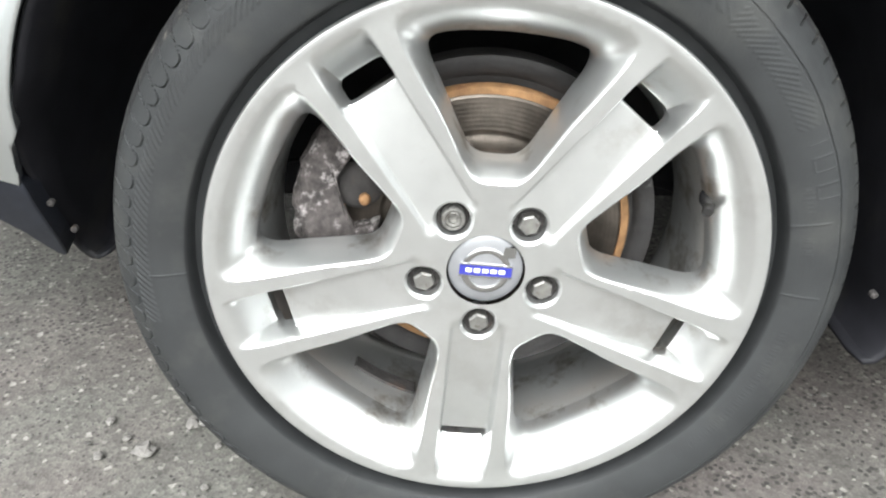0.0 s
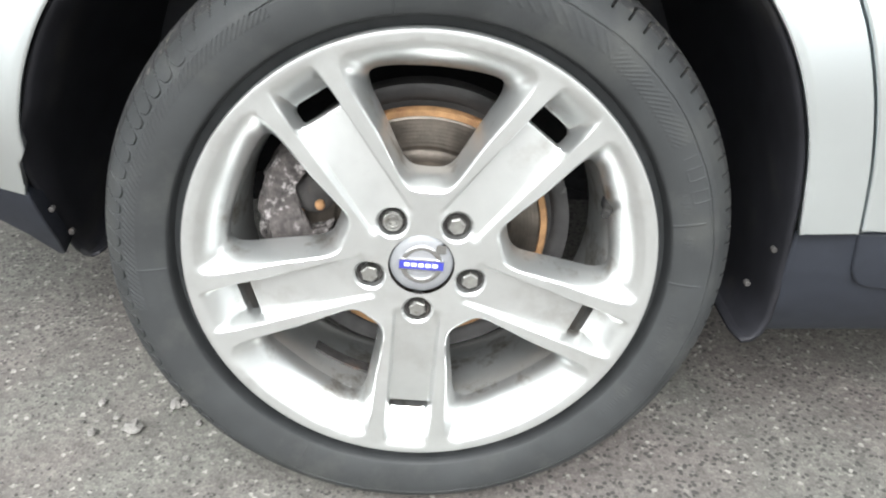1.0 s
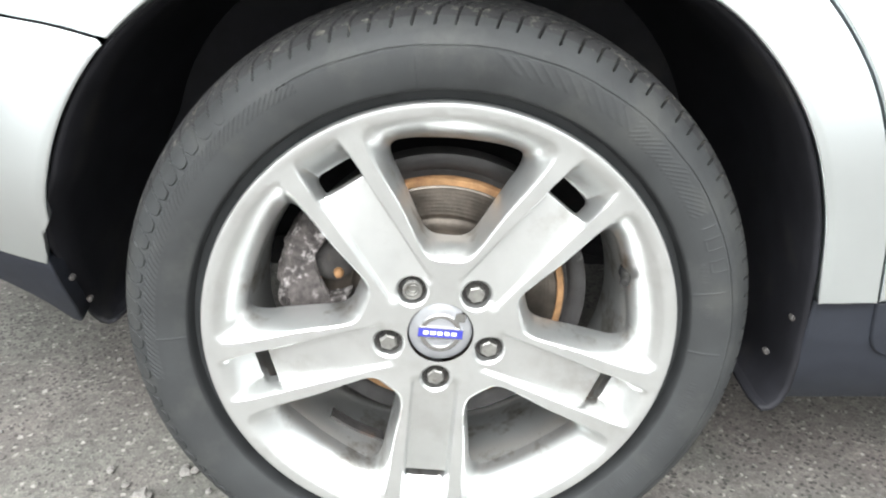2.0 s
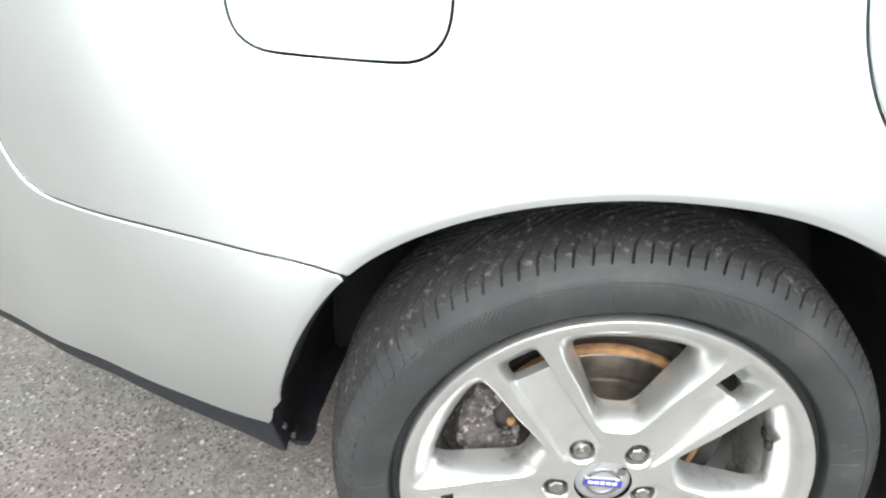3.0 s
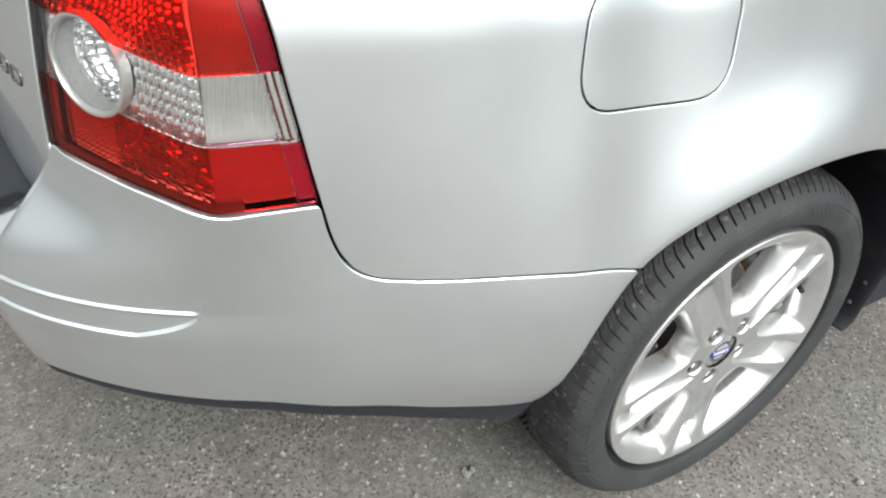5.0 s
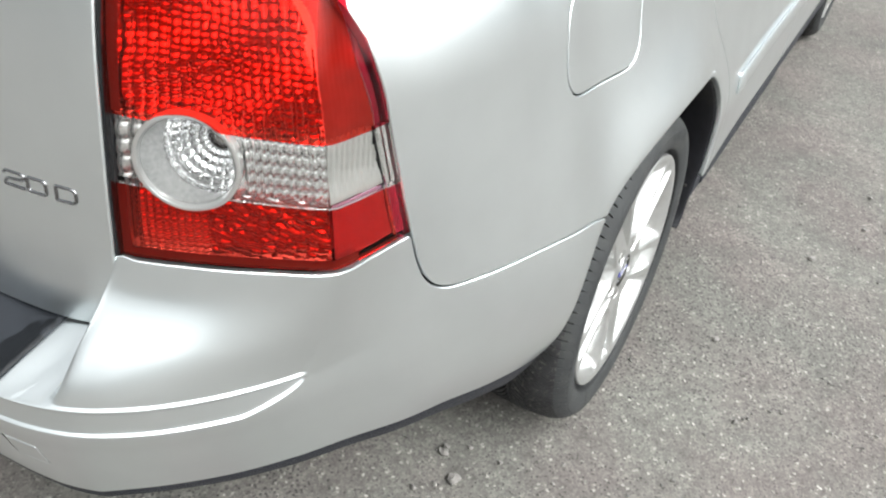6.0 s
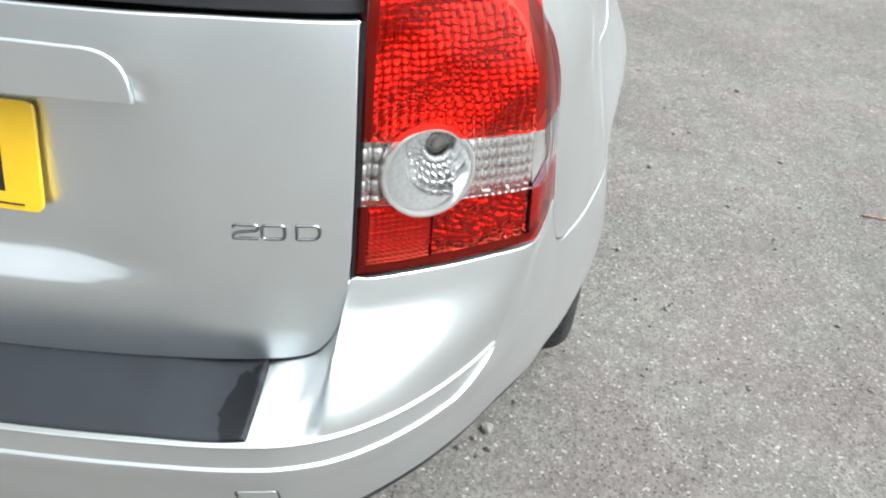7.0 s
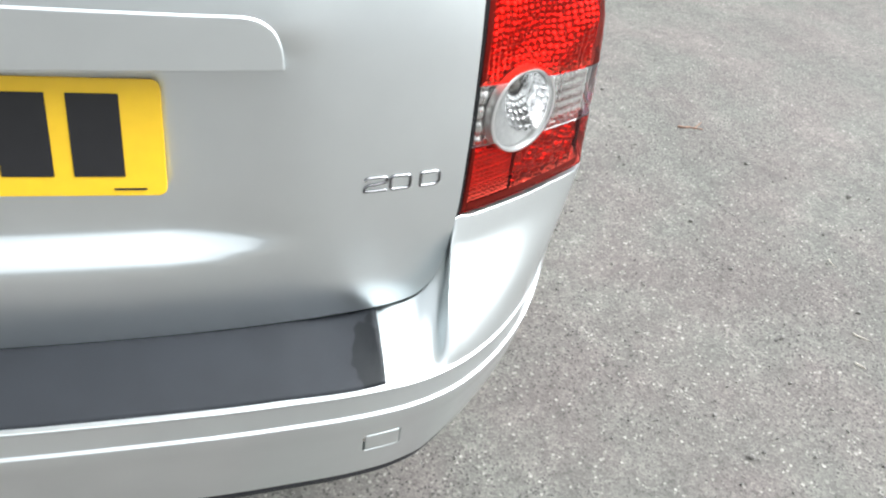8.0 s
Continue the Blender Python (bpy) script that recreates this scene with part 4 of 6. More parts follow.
# engine badge: chrome characters "20 D" standing on the tailgate
def stroke_mesh(paths, w=0.0016, hgt=0.0022):
    """Half-round chrome strokes along lines on the tailgate, given as (across, up) metres from the badge's lower left."""
    vs, fs = [], []
    for path, closed in paths:
        o = resample(path, 0.0016, closed)
        t = np.roll(o, -1, 0) - np.roll(o, 1, 0)
        if not closed:
            t[0], t[-1] = o[1] - o[0], o[-1] - o[-2]
        t /= np.linalg.norm(t, axis=1)[:, None]
        nn = np.stack([-t[:, 1], t[:, 0]], 1)
        k, prof_ = len(vs), [(-1, 0.0), (-0.85, 0.6), (-0.4, 0.95), (0.4, 0.95), (0.85, 0.6), (1, 0.0)]
        for p, q in zip(o, nn):
            for a_, h_ in prof_:
                e = p + q * a_ * w
                g = S_gate(np.array([0.4370 - e[0] * 1.05]), np.array([0.7965 + e[1]]))[0]
                vs.append((g[0] - h_ * hgt + 0.0004, g[1], g[2]))
        m_ = len(o)
        for i_ in range(m_ if closed else m_ - 1):
            for j_ in range(5):
                i2 = (i_ + 1) % m_
                fs.append((k + i_ * 6 + j_, k + i2 * 6 + j_, k + i2 * 6 + j_ + 1, k + i_ * 6 + j_ + 1))
        if not closed:
            fs += [tuple(k + j_ for j_ in range(6)), tuple(k + (m_ - 1) * 6 + j_ for j_ in range(6))]
    return bm_from(vs, fs)


def round_box(x0, x1, z0, z1, r):
    return rounded([(x0, z0, r), (x1, z0, r), (x1, z1, r), (x0, z1, r)], 0.002)


two = [(0.0, 0.0125), (0.001, 0.0142), (0.003, 0.015), (0.019, 0.015), (0.0215, 0.0142), (0.0222, 0.0125), (0.0215, 0.0095), (0.019, 0.0085), (0.004, 0.0068), (0.001, 0.005), (0.0, 0.0025), (0.0, 0.0), (0.0222, 0.0)]
badge_bm = stroke_mesh([(two, False), (round_box(0.0258, 0.0460, 0.0, 0.015, 0.004), True), (rounded([(0.0568, 0.0, 0.001), (0.0770, 0.0, 0.006), (0.0770, 0.015, 0.006), (0.0568, 0.015, 0.001)], 0.002), True)])
part("engine_badge", badge_bm, BADGE, car, "chrome characters 20 D on the tailgate")


# ---- tail lamp ----
def lamp_u(x):
    g = np.linspace(0, BEND, 600)
    return float(np.interp(-x, -lamp_x(g), g))


side_edge = [(lamp_u(x), z) for x, z in curve2(LAMP_EDGE, 0.008)]
edge_f = spline([z for _, z in side_edge], [u for u, _ in side_edge])
U_IN = LAMP_IN + 0.0015
lamp_o = np.array(side_edge[::-1][-1:] + side_edge[1:-1] + [side_edge[-1]] + [tuple(p) for p in resample([(lamp_u(-0.735) + 0.004, 1.03), (BEND + 0.02, 1.06), (U_IN - 0.05, 1.12), (LAMP_IN + 0.003, 1.12), (LAMP_IN + 0.003, 0.7455), (BEND + 0.02, 0.7455), (BEND - 0.02, 0.7455), (side_edge[0][0] + 0.003, 0.7405)], 0.008, False)])
low_f = spline([0, float(edge_f(0.8145)), BEND, U_IN, U_IN + 0.1], [0.81, 0.8145, 0.817, 0.829, 0.833])
high_f = spline([0, float(edge_f(0.8825)), BEND, U_IN, U_IN + 0.1], [0.88, 0.8825, 0.884, 0.896, 0.90])
_g = np.linspace(BEND + 0.02, LAMP_IN, 300)
CIRC = (float(np.interp(0.2577, S_lamp(_g, np.full(300, 0.8557))[:, 1], _g)), 0.8557)
CR = 0.0480
bowl_hole = np.array([(CIRC[0] + 0.042 * math.cos(t), CIRC[1] + 0.042 * math.sin(t)) for t in np.linspace(0, 2 * math.pi, 61)[:-1]])
housing = panel("tail_lamp", lamp_o, lambda u, v: S_lamp(u, v, 0.034), LAMP_BLACK, car, (-0.7, -0.7, 0), 0.014, 0.001, 0.004, gap=0.0015, holes=[bowl_hole], label="red and clear tail lamp with a round chrome-ringed bowl")


edge_a = lambda v: float(edge_f(v)) + 0.0015
edge_b = lambda v: float(edge_f(v)) + 0.020
top_f = spline([0.0, float(edge_f(1.02)), BEND, U_IN - 0.06, U_IN], [0.99, 1.018, 1.045, 1.115, 1.117])


def bowl_half(u):
    return np.sqrt(np.clip((CR - 0.001) ** 2 - (np.asarray(u) - CIRC[0]) ** 2, 0, None))


over_bowl = lambda u: np.maximum(high_f(u), np.where(bowl_half(u) > 0, CIRC[1] + bowl_half(u), 0))
under_bowl = lambda u: np.minimum(low_f(u), np.where(bowl_half(u) > 0, CIRC[1] - bowl_half(u), 9))
U_LOW, U_MID, U_TOP = edge_b(0.78), edge_b(0.85), edge_b(0.8825)


def upper_outline(u0):
    o = [(u0(v), v) for v in np.linspace(float(high_f(u0(0.8825))), 1.015, 24)]
    us = np.linspace(o[-1][0], U_IN, 40)
    o += [(u, float(top_f(u))) for u in us[1:]]
    o += [(u, float(over_bowl(u))) for u in np.linspace(U_IN, u0(0.8825), 90)[:-1]]
    return resample(o, 0.006)


def slant(lo, hi, u1, step=0.003):
    """Like zone, but its outer end follows the lamp's side edge."""
    us = np.linspace(0, 1, 90)
    a0, b0 = edge_b(float(lo(U_MID))), edge_b(float(hi(U_MID)))
    bot = [(a0 + (u1 - a0) * t, float(lo(a0 + (u1 - a0) * t))) for t in us]
    top = [(b0 + (u1 - b0) * t, float(hi(b0 + (u1 - b0) * t))) for t in us[::-1]]
    return resample(bot + top, 0.006)


def ring_side(sign):
    """The bowl's edge inside the clear band, from below to above."""
    q = []
    for t in np.linspace(-1, 1, 121):
        p = (CIRC[0] + sign * (CR - 0.001) * math.cos(t * math.pi / 2), CIRC[1] + (CR - 0.001) * math.sin(t * math.pi / 2))
        if float(low_f(p[0])) < p[1] < float(high_f(p[0])):
            q.append(p)
    return q


def edge_strip(lo, hi):
    vs_ = np.linspace(lo, hi, max(4, int((hi - lo) / 0.006)))
    return resample([(edge_a(v), v) for v in vs_] + [(edge_b(v), v) for v in vs_[::-1]], 0.006)


def lens(name, o, cover, label=""):
    panel(name, o, S_lamp, cover, housing, (-0.7, -0.7, 0), 0.012, 0.0005, 0.0012, gap=0.0002, label=label).visible_shadow = False


lens("upper_lens", upper_outline(edge_b), RED_COVER, "red lens over faceted reflectors")
lens("lower_lens", slant(lambda u: 0.7475 + 0 * np.asarray(u), under_bowl, U_IN), RED_COVER, "red lens over faceted reflectors")
outer_ring, inner_ring = ring_side(-1), ring_side(1)
a0, b0 = edge_b(float(low_f(U_MID))), edge_b(float(high_f(U_MID)))
lens("clear_lens", resample([(a0 + (outer_ring[0][0] - a0) * t, float(low_f(a0 + (outer_ring[0][0] - a0) * t))) for t in np.linspace(0, 1, 30)] + outer_ring + [(outer_ring[-1][0] + (b0 - outer_ring[-1][0]) * t, float(high_f(outer_ring[-1][0] + (b0 - outer_ring[-1][0]) * t))) for t in np.linspace(0, 1, 30)], 0.006), CLEAR_COVER, "clear lens band")
lens("clear_lens", resample(inner_ring + [(U_IN, float(high_f(U_IN))), (U_IN, float(low_f(U_IN)))], 0.006), CLEAR_COVER, "clear lens band")
for v0, v1, cover in ((0.7475, 0.814, DEEP_RED_COVER), (0.8155, 0.8815, CLEAR_COVER), (0.8835, 1.012, DEEP_RED_COVER)):
    panel("lens_edge", edge_strip(v0, v1), S_lamp, cover, housing, (-0.3, -0.9, 0), 0.01, 0.0005, 0.0012, gap=0.0002).visible_shadow = False


def cells(u, v, cu_, cv_, amp):
    fu, fv = u / cu_ % 1 - 0.5, v / cv_ % 1 - 0.5
    return amp * (fu * fu * 1.6 + fv * fv)


def facets(u, v, cu_, cv_, tilt, bulge, seed):
    """Small pillow facets, each tilted its own way."""
    a_ = u / cu_
    iu = np.floor(a_)
    b_ = v / cv_
    iv = np.floor(b_)
    h1 = np.sin(iu * 12.9898 + iv * 78.233 + seed) * 43758.5453 % 1 - 0.5
    h2 = np.sin(iu * 39.346 + iv * 11.135 + seed) * 24634.6345 % 1 - 0.5
    fu, fv = a_ - iu - 0.5, b_ - iv - 0.5
    return 2 * tilt * (h1 * fu * cu_ + h2 * fv * cv_) + bulge * (fu * fu + fv * fv)


def facet_sheet(name, u0, u1, v0, v1, depth, rule, mat, step=0.0011, keep=None, label=""):
    """A moulded reflector sheet behind a lens, its facets given by rule(u, v) in metres of depth."""
    us, vs_ = np.arange(u0, u1, step * 1.2), np.arange(v0, v1, step)
    U, V = np.meshgrid(us, vs_)
    u, v = U.ravel(), V.ravel()
    p = S_lamp(u, v, depth + rule(u, v))
    ny, nx = U.shape
    i, j = np.meshgrid(np.arange(ny - 1), np.arange(nx - 1), indexing="ij")
    f = np.stack([i * nx + j, i * nx + j + 1, (i + 1) * nx + j + 1, (i + 1) * nx + j], -1).reshape(-1, 4)
    if keep is not None:
        c = np.stack([u[f].mean(1), v[f].mean(1)], 1)
        f = f[keep(c[:, 0], c[:, 1])]
    return mesh_object(name, p, f, mat, housing, label)


not_bowl = lambda u, v: (u - CIRC[0]) ** 2 + (v - CIRC[1]) ** 2 > (CR - 0.002) ** 2
rim_u = spline([0.86, 0.93, 0.965, 0.985, 1.0, 1.02, 1.04, 1.07, 1.12], [BEND + d for d in (0.002, 0.003, 0.006, 0.013, 0.023, 0.045, 0.074, 0.112, 0.16)])
rim_w = spline([0.86, 0.95, 1.0, 1.04, 1.12], [0.004, 0.005, 0.010, 0.018, 0.024])
in_top = lambda u, v: (v > high_f(u) - 0.004) & (v < top_f(u) - 0.002)


def up_rule(u, v):
    """Columns of short, wide facets, each tilted a little its own way, on a gently waved dish."""
    a_, b_ = u + 0.0006 * np.sin(v * 160), v + 0.0008 * np.sin(u * 90)
    dish = np.clip(1 - ((u - CIRC[0] + 0.012) / 0.075) ** 2 - ((v - 0.972) / 0.085) ** 2, -0.5, None)
    return facets(a_, b_, 0.0108, 0.0068, 0.19, 0.0, 3.0) + cells(a_, b_, 0.0108, 0.0068, 0.0030) + 0.0045 * np.abs(2 * (a_ / 0.0108 % 1) - 1) ** 9 + 0.010 * dish + 0.0022 * np.sin(v * 80 + u * 34)


facet_sheet("upper_reflector", BEND - 0.006, U_IN - 0.003, 0.874, 1.11, 0.013, up_rule, PALE_REFLECTOR, 0.0011, lambda u, v: not_bowl(u, v) & in_top(u, v) & (u > rim_u(v)))
facet_sheet("bright_rim", BEND - 0.010, U_IN - 0.009, 0.874, 1.11, 0.010, lambda u, v: 0.12 * (rim_u(v) + rim_w(v) - u) + cells(u, v, 0.0042, 0.06, 0.0011), LIT_RIM_WHITE, 0.0014, lambda u, v: in_top(u, v) & (np.abs(u - rim_u(v)) < rim_w(v)))
facet_sheet("side_reflector", float(edge_f(0.8825)) - 0.035, U_IN, 0.872, 1.10, 0.016, lambda u, v: cells(u, v, 0.0060, 0.03, 0.0010) - 0.003, SHADED_SIDE_REFLECTOR, 0.0014, lambda u, v: in_top(u, v) & (u > edge_f(v) + 0.002) & (u < rim_u(v) - rim_w(v)))
grid = lambda u, v: (u > CIRC[0] - 0.014) & (u < U_IN - 0.013) & (v > 0.740) & (v < 0.812)
low_rule = lambda u, v: np.where(grid(u, v), cells(u, v, 0.0078, 0.0062, 0.0050) - 0.002, np.where(u > CIRC[0] - 0.014, cells(u, v, 0.011, 0.2, 0.002), facets(u * 0.96 + v * 0.28, v * 0.96 - u * 0.28, 0.0105, 0.0070, 0.42, 0.0020, 9.0)))
BORDER = material("lamp_border", (0.085, 0.08, 0.08), 0.4, 0.2, 60, 0.1)
out_of_band = lambda u, v: (v > high_f(u) + 0.001) | (v < low_f(u) - 0.001)
facet_sheet("inner_border", U_IN - 0.012, U_IN, 0.7465, 1.11, 0.005, lambda u, v: cells(u, v, 0.006, 0.4, 0.0012), BORDER, 0.0016, out_of_band)
facet_sheet("lower_border", BEND - 0.030, U_IN - 0.011, 0.7465, 0.7570, 0.005, lambda u, v: 0 * u, BORDER, 0.0016)
facet_sheet("lower_reflector", BEND - 0.001, CIRC[0] - 0.013, 0.7445, 0.835, 0.014, low_rule, SHADED_LOW_REFLECTOR, 0.0011, lambda u, v: not_bowl(u, v) & (v < low_f(u) + 0.004))
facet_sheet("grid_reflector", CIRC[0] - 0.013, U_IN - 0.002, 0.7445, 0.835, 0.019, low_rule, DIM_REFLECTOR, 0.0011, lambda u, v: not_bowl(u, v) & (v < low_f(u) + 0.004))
facet_sheet("reflex_reflector", float(edge_f(0.75)) + 0.010, BEND - 0.001, 0.752, 0.822, 0.008, lambda u, v: cells(u, v, 0.0042, 0.0034, 0.0020), REFLEX, 0.0009, lambda u, v: (v < low_f(u)) & (u > edge_f(v) + 0.019))
facet_sheet("edge_reflector", float(edge_f(0.75)) - 0.012, BEND - 0.02, 0.749, 0.814, 0.007, lambda u, v: cells(u, v, 0.005, 0.03, 0.0012), DIM_REFLECTOR, 0.0012, lambda u, v: (v < low_f(u) - 0.001) & (u > edge_f(v) + 0.003) & (u < edge_f(v) + 0.0185))
band_rule = lambda u, v: np.where(u > CIRC[0], cells(u, v, 0.016, 0.017, 0.008), np.where(u < CIRC[0] - CR - 0.004, cells(u, (v - low_f(u) + 0.001), 0.0082, 0.0120, 0.0050) + 0.006 * np.abs(2 * (u / 0.0082 % 1 - 0.5)) ** 7, cells(u, v, 0.012, 0.021, 0.006)))
facet_sheet("inner_band_reflector", CIRC[0], U_IN - 0.001, 0.80, 0.90, 0.011, band_rule, DIM_REFLECTOR, 0.0010, lambda u, v: not_bowl(u, v) & (v > low_f(u)) & (v < high_f(u)))
facet_sheet("band_reflector", BEND - 0.001, CIRC[0], 0.80, 0.90, 0.011, band_rule, BAND, 0.0010, lambda u, v: not_bowl(u, v) & (v > low_f(u) + 0.0005) & (v < high_f(u) - 0.0005))
facet_sheet("side_band_reflector", float(edge_f(0.81)) - 0.012, BEND - 0.001, 0.80, 0.89, 0.009, lambda u, v: 0.001 + cells(u + 0.10 * v, v, 0.0068, 0.4, 0.0105) * smooth(0.818, 0.845, v), FROST, 0.0011, lambda u, v: (v > low_f(u)) & (v < high_f(u)) & (u > edge_f(v) + 0.016))
for d0 in (0.005, 0.012):
    facet_sheet("edge_rib", float(edge_f(0.81)) - 0.02, BEND - 0.02, 0.80, 0.89, 0.006, lambda u, v: cells(u, v, 0.004, 0.4, 0.002), FROST, 0.0008, lambda u, v: (v > low_f(u)) & (v < high_f(u)) & (np.abs(u - edge_f(v) - d0) < 0.0022))


def lamp_frame_at(u, v):
    c = S_lamp([u], [v])[0]
    n = surface_normal(S_lamp, np.array([u]), np.array([v]))[0]
    n = n if n @ np.array((-0.7, -0.7, 0)) > 0 else -n
    up = np.array((0, 0, 1.0)) - n * n[2]
    up /= np.linalg.norm(up)
    r = np.cross(up, n)
    return Matrix(((r[0], up[0], n[0], c[0]), (r[1], up[1], n[1], c[1]), (r[2], up[2], n[2], c[2]), (0, 0, 0, 1)))


bowl_m = lamp_frame_at(*CIRC)


def turned(profile, segs=64):
    """A profile of (radius, height) turned round z."""
    vs, fs = lathe(profile, segs)
    return bm_from([(x, z, y) for x, y, z in vs], fs)


part("bowl_ring", turned([(CR - 0.0045, -0.008), (CR - 0.0042, -0.003), (CR - 0.003, -0.0008), (CR - 0.001, -0.0004), (CR + 0.0008, -0.0012), (CR + 0.0012, -0.004), (CR + 0.001, -0.012)]), material("satin_chrome", (0.72, 0.72, 0.71), 0.28, 0.9, 50, 0.05), housing, "satin chrome ring", m=bowl_m)
bowl_v, bowl_f = [], []
RB, segs, BX, BY = 90, 280, 0.0225, 0.013
DISH = 0.0450
for i in range(RB + 1):
    rr = (CR - 0.004) * (1 - i / RB)
    for k in range(segs):
        an = 2 * math.pi * k / segs
        x, y = rr * math.cos(an), rr * math.sin(an)
        rho, phi = math.hypot(x - BX, y - BY), math.atan2(y - BY, x - BX)
        if rho < DISH:
            fa, fr = phi / math.pi * 11 % 1 - 0.5, rho / 0.0068 % 1 - 0.5
            deep = -0.010 - 0.034 * (1 - (rho / DISH) ** 2) + 0.0030 * (fa * fa + fr * fr) + 0.0014 * (abs(2 * fa) ** 9 + abs(2 * fr) ** 9)
        else:
            deep = -0.0105 + 0.14 * (rho - DISH)
        wall = -0.0045 - 4.0 * (CR - 0.004 - rr)
        bowl_v.append((x, y, max(deep, wall)))
for i in range(RB):
    for k in range(segs):
        k2 = (k + 1) % segs
        bowl_f.append((i * segs + k, i * segs + k2, (i + 1) * segs + k2, (i + 1) * segs + k))
in_dish = [all(math.hypot(bowl_v[q][0] - BX, bowl_v[q][1] - BY) < DISH for q in f_) for f_ in bowl_f]
part("bowl", bm_from(bowl_v, [f_ for f_, k in zip(bowl_f, in_dish) if k]), BOWL, housing, "faceted mirror bowl", m=bowl_m)
part("bowl_apron", bm_from(bowl_v, [f_ for f_, k in zip(bowl_f, in_dish) if not k]), APRON, housing, "frosted apron below the bowl", m=bowl_m)
part("bulb_socket", turned([(0.0, -0.041), (0.0105, -0.041), (0.0120, -0.0380), (0.0125, -0.044)], 32), DARK_REFLECTOR, housing, m=bowl_m @ Matrix.Translation((BX, BY, 0)))
part("bulb", turned([(0.0, -0.034), (0.004, -0.035), (0.0070, -0.0375), (0.0078, -0.040), (0.0105, -0.041), (0.011, -0.050)], 24), BULB_AMBER, housing, m=bowl_m @ Matrix.Translation((BX, BY, 0)))
part("bowl_cover", turned([(0.0, 0.0045), (0.012, 0.0042), (0.024, 0.003), (0.036, 0.0008), (CR - 0.005, -0.003)]), CLEAR_COVER, housing, m=bowl_m).visible_shadow = False


# ---- wheels ----
SPOKE = radians(-94.85)
ridge_y = spline([0.0, 0.04, 0.06, 0.10, 0.15, 0.20, 0.226, 0.232, 0.236], [0.0255, 0.0248, 0.0240, 0.0218, 0.0190, 0.0166, 0.0152, 0.0146, 0.0150])
pad_rec = spline([0.045, 0.060, 0.10, 0.14, 0.176, 0.19], [0.0015, 0.0032, 0.0075, 0.0120, 0.0165, 0.018])


def spoke_axes(X, Z):
    """Along and across the nearest spoke."""
    r, an = np.hypot(X, Z), np.arctan2(Z, X) - SPOKE
    an = (an + math.pi / 5) % (2 * math.pi / 5) - math.pi / 5
    return r * np.cos(an), r * np.sin(an)


def face_y(X, Z):
    """Depth of the wheel's face: ridged spokes, each with a sunken pad and a pocket towards the rim."""
    r = np.hypot(X, Z)
    a, p = spoke_axes(X, Z)
    base = ridge_y(r)
    wall = 1 - smooth(0.0212, 0.0252, np.abs(p) - 0.0018 * smooth(0.17, 0.22, a))
    pad = pad_rec(a) * smooth(0.050, 0.060, a)
    pocket = 0.034 * (1 - smooth(0.187, 0.2285, r))
    turn = smooth(0.1755, 0.197, r)
    wall2 = 1 - smooth(0.0185, 0.0256, np.abs(p))
    return base + pad * wall * (1 - turn) + pocket * wall2 * turn


WIN_F = [(0.0, 0.0808), (0.014, 0.0818), (0.0235, 0.0885), (0.034, 0.105), (0.050, 0.1335), (0.066, 0.158), (0.0790, 0.179), (0.0862, 0.194), (0.0850, 0.203), (0.076, 0.2093), (0.050, 0.2165), (0.025, 0.2205), (0.0, 0.2218)]
WIN_B = [(0.0, 0.0915), (0.014, 0.0925), (0.0235, 0.0985), (0.031, 0.1105), (0.0425, 0.133), (0.053, 0.153), (0.0610, 0.168), (0.0640, 0.179), (0.0620, 0.1855), (0.055, 0.1895), (0.040, 0.1925), (0.020, 0.1942), (0.0, 0.1950)]


def closed_half(h, n=90):
    d = np.linspace(0, 1, len(h))
    fx, fy = spline(d, [p[0] for p in h]), spline(d, [p[1] for p in h])
    t = np.linspace(0, 1, n)
    one = np.stack([fx(t), fy(t)], 1)
    one[0, 0] = one[-1, 0] = 0
    return np.vstack([one, np.stack([-one[:, 0], one[:, 1]], 1)[::-1][1:-1]])


def turn2(o, an):
    """From (across, along) of a direction to the wheel's plane."""
    c, s_ = math.cos(an), math.sin(an)
    return np.stack([o[:, 1] * c - o[:, 0] * s_, o[:, 1] * s_ + o[:, 0] * c], 1)


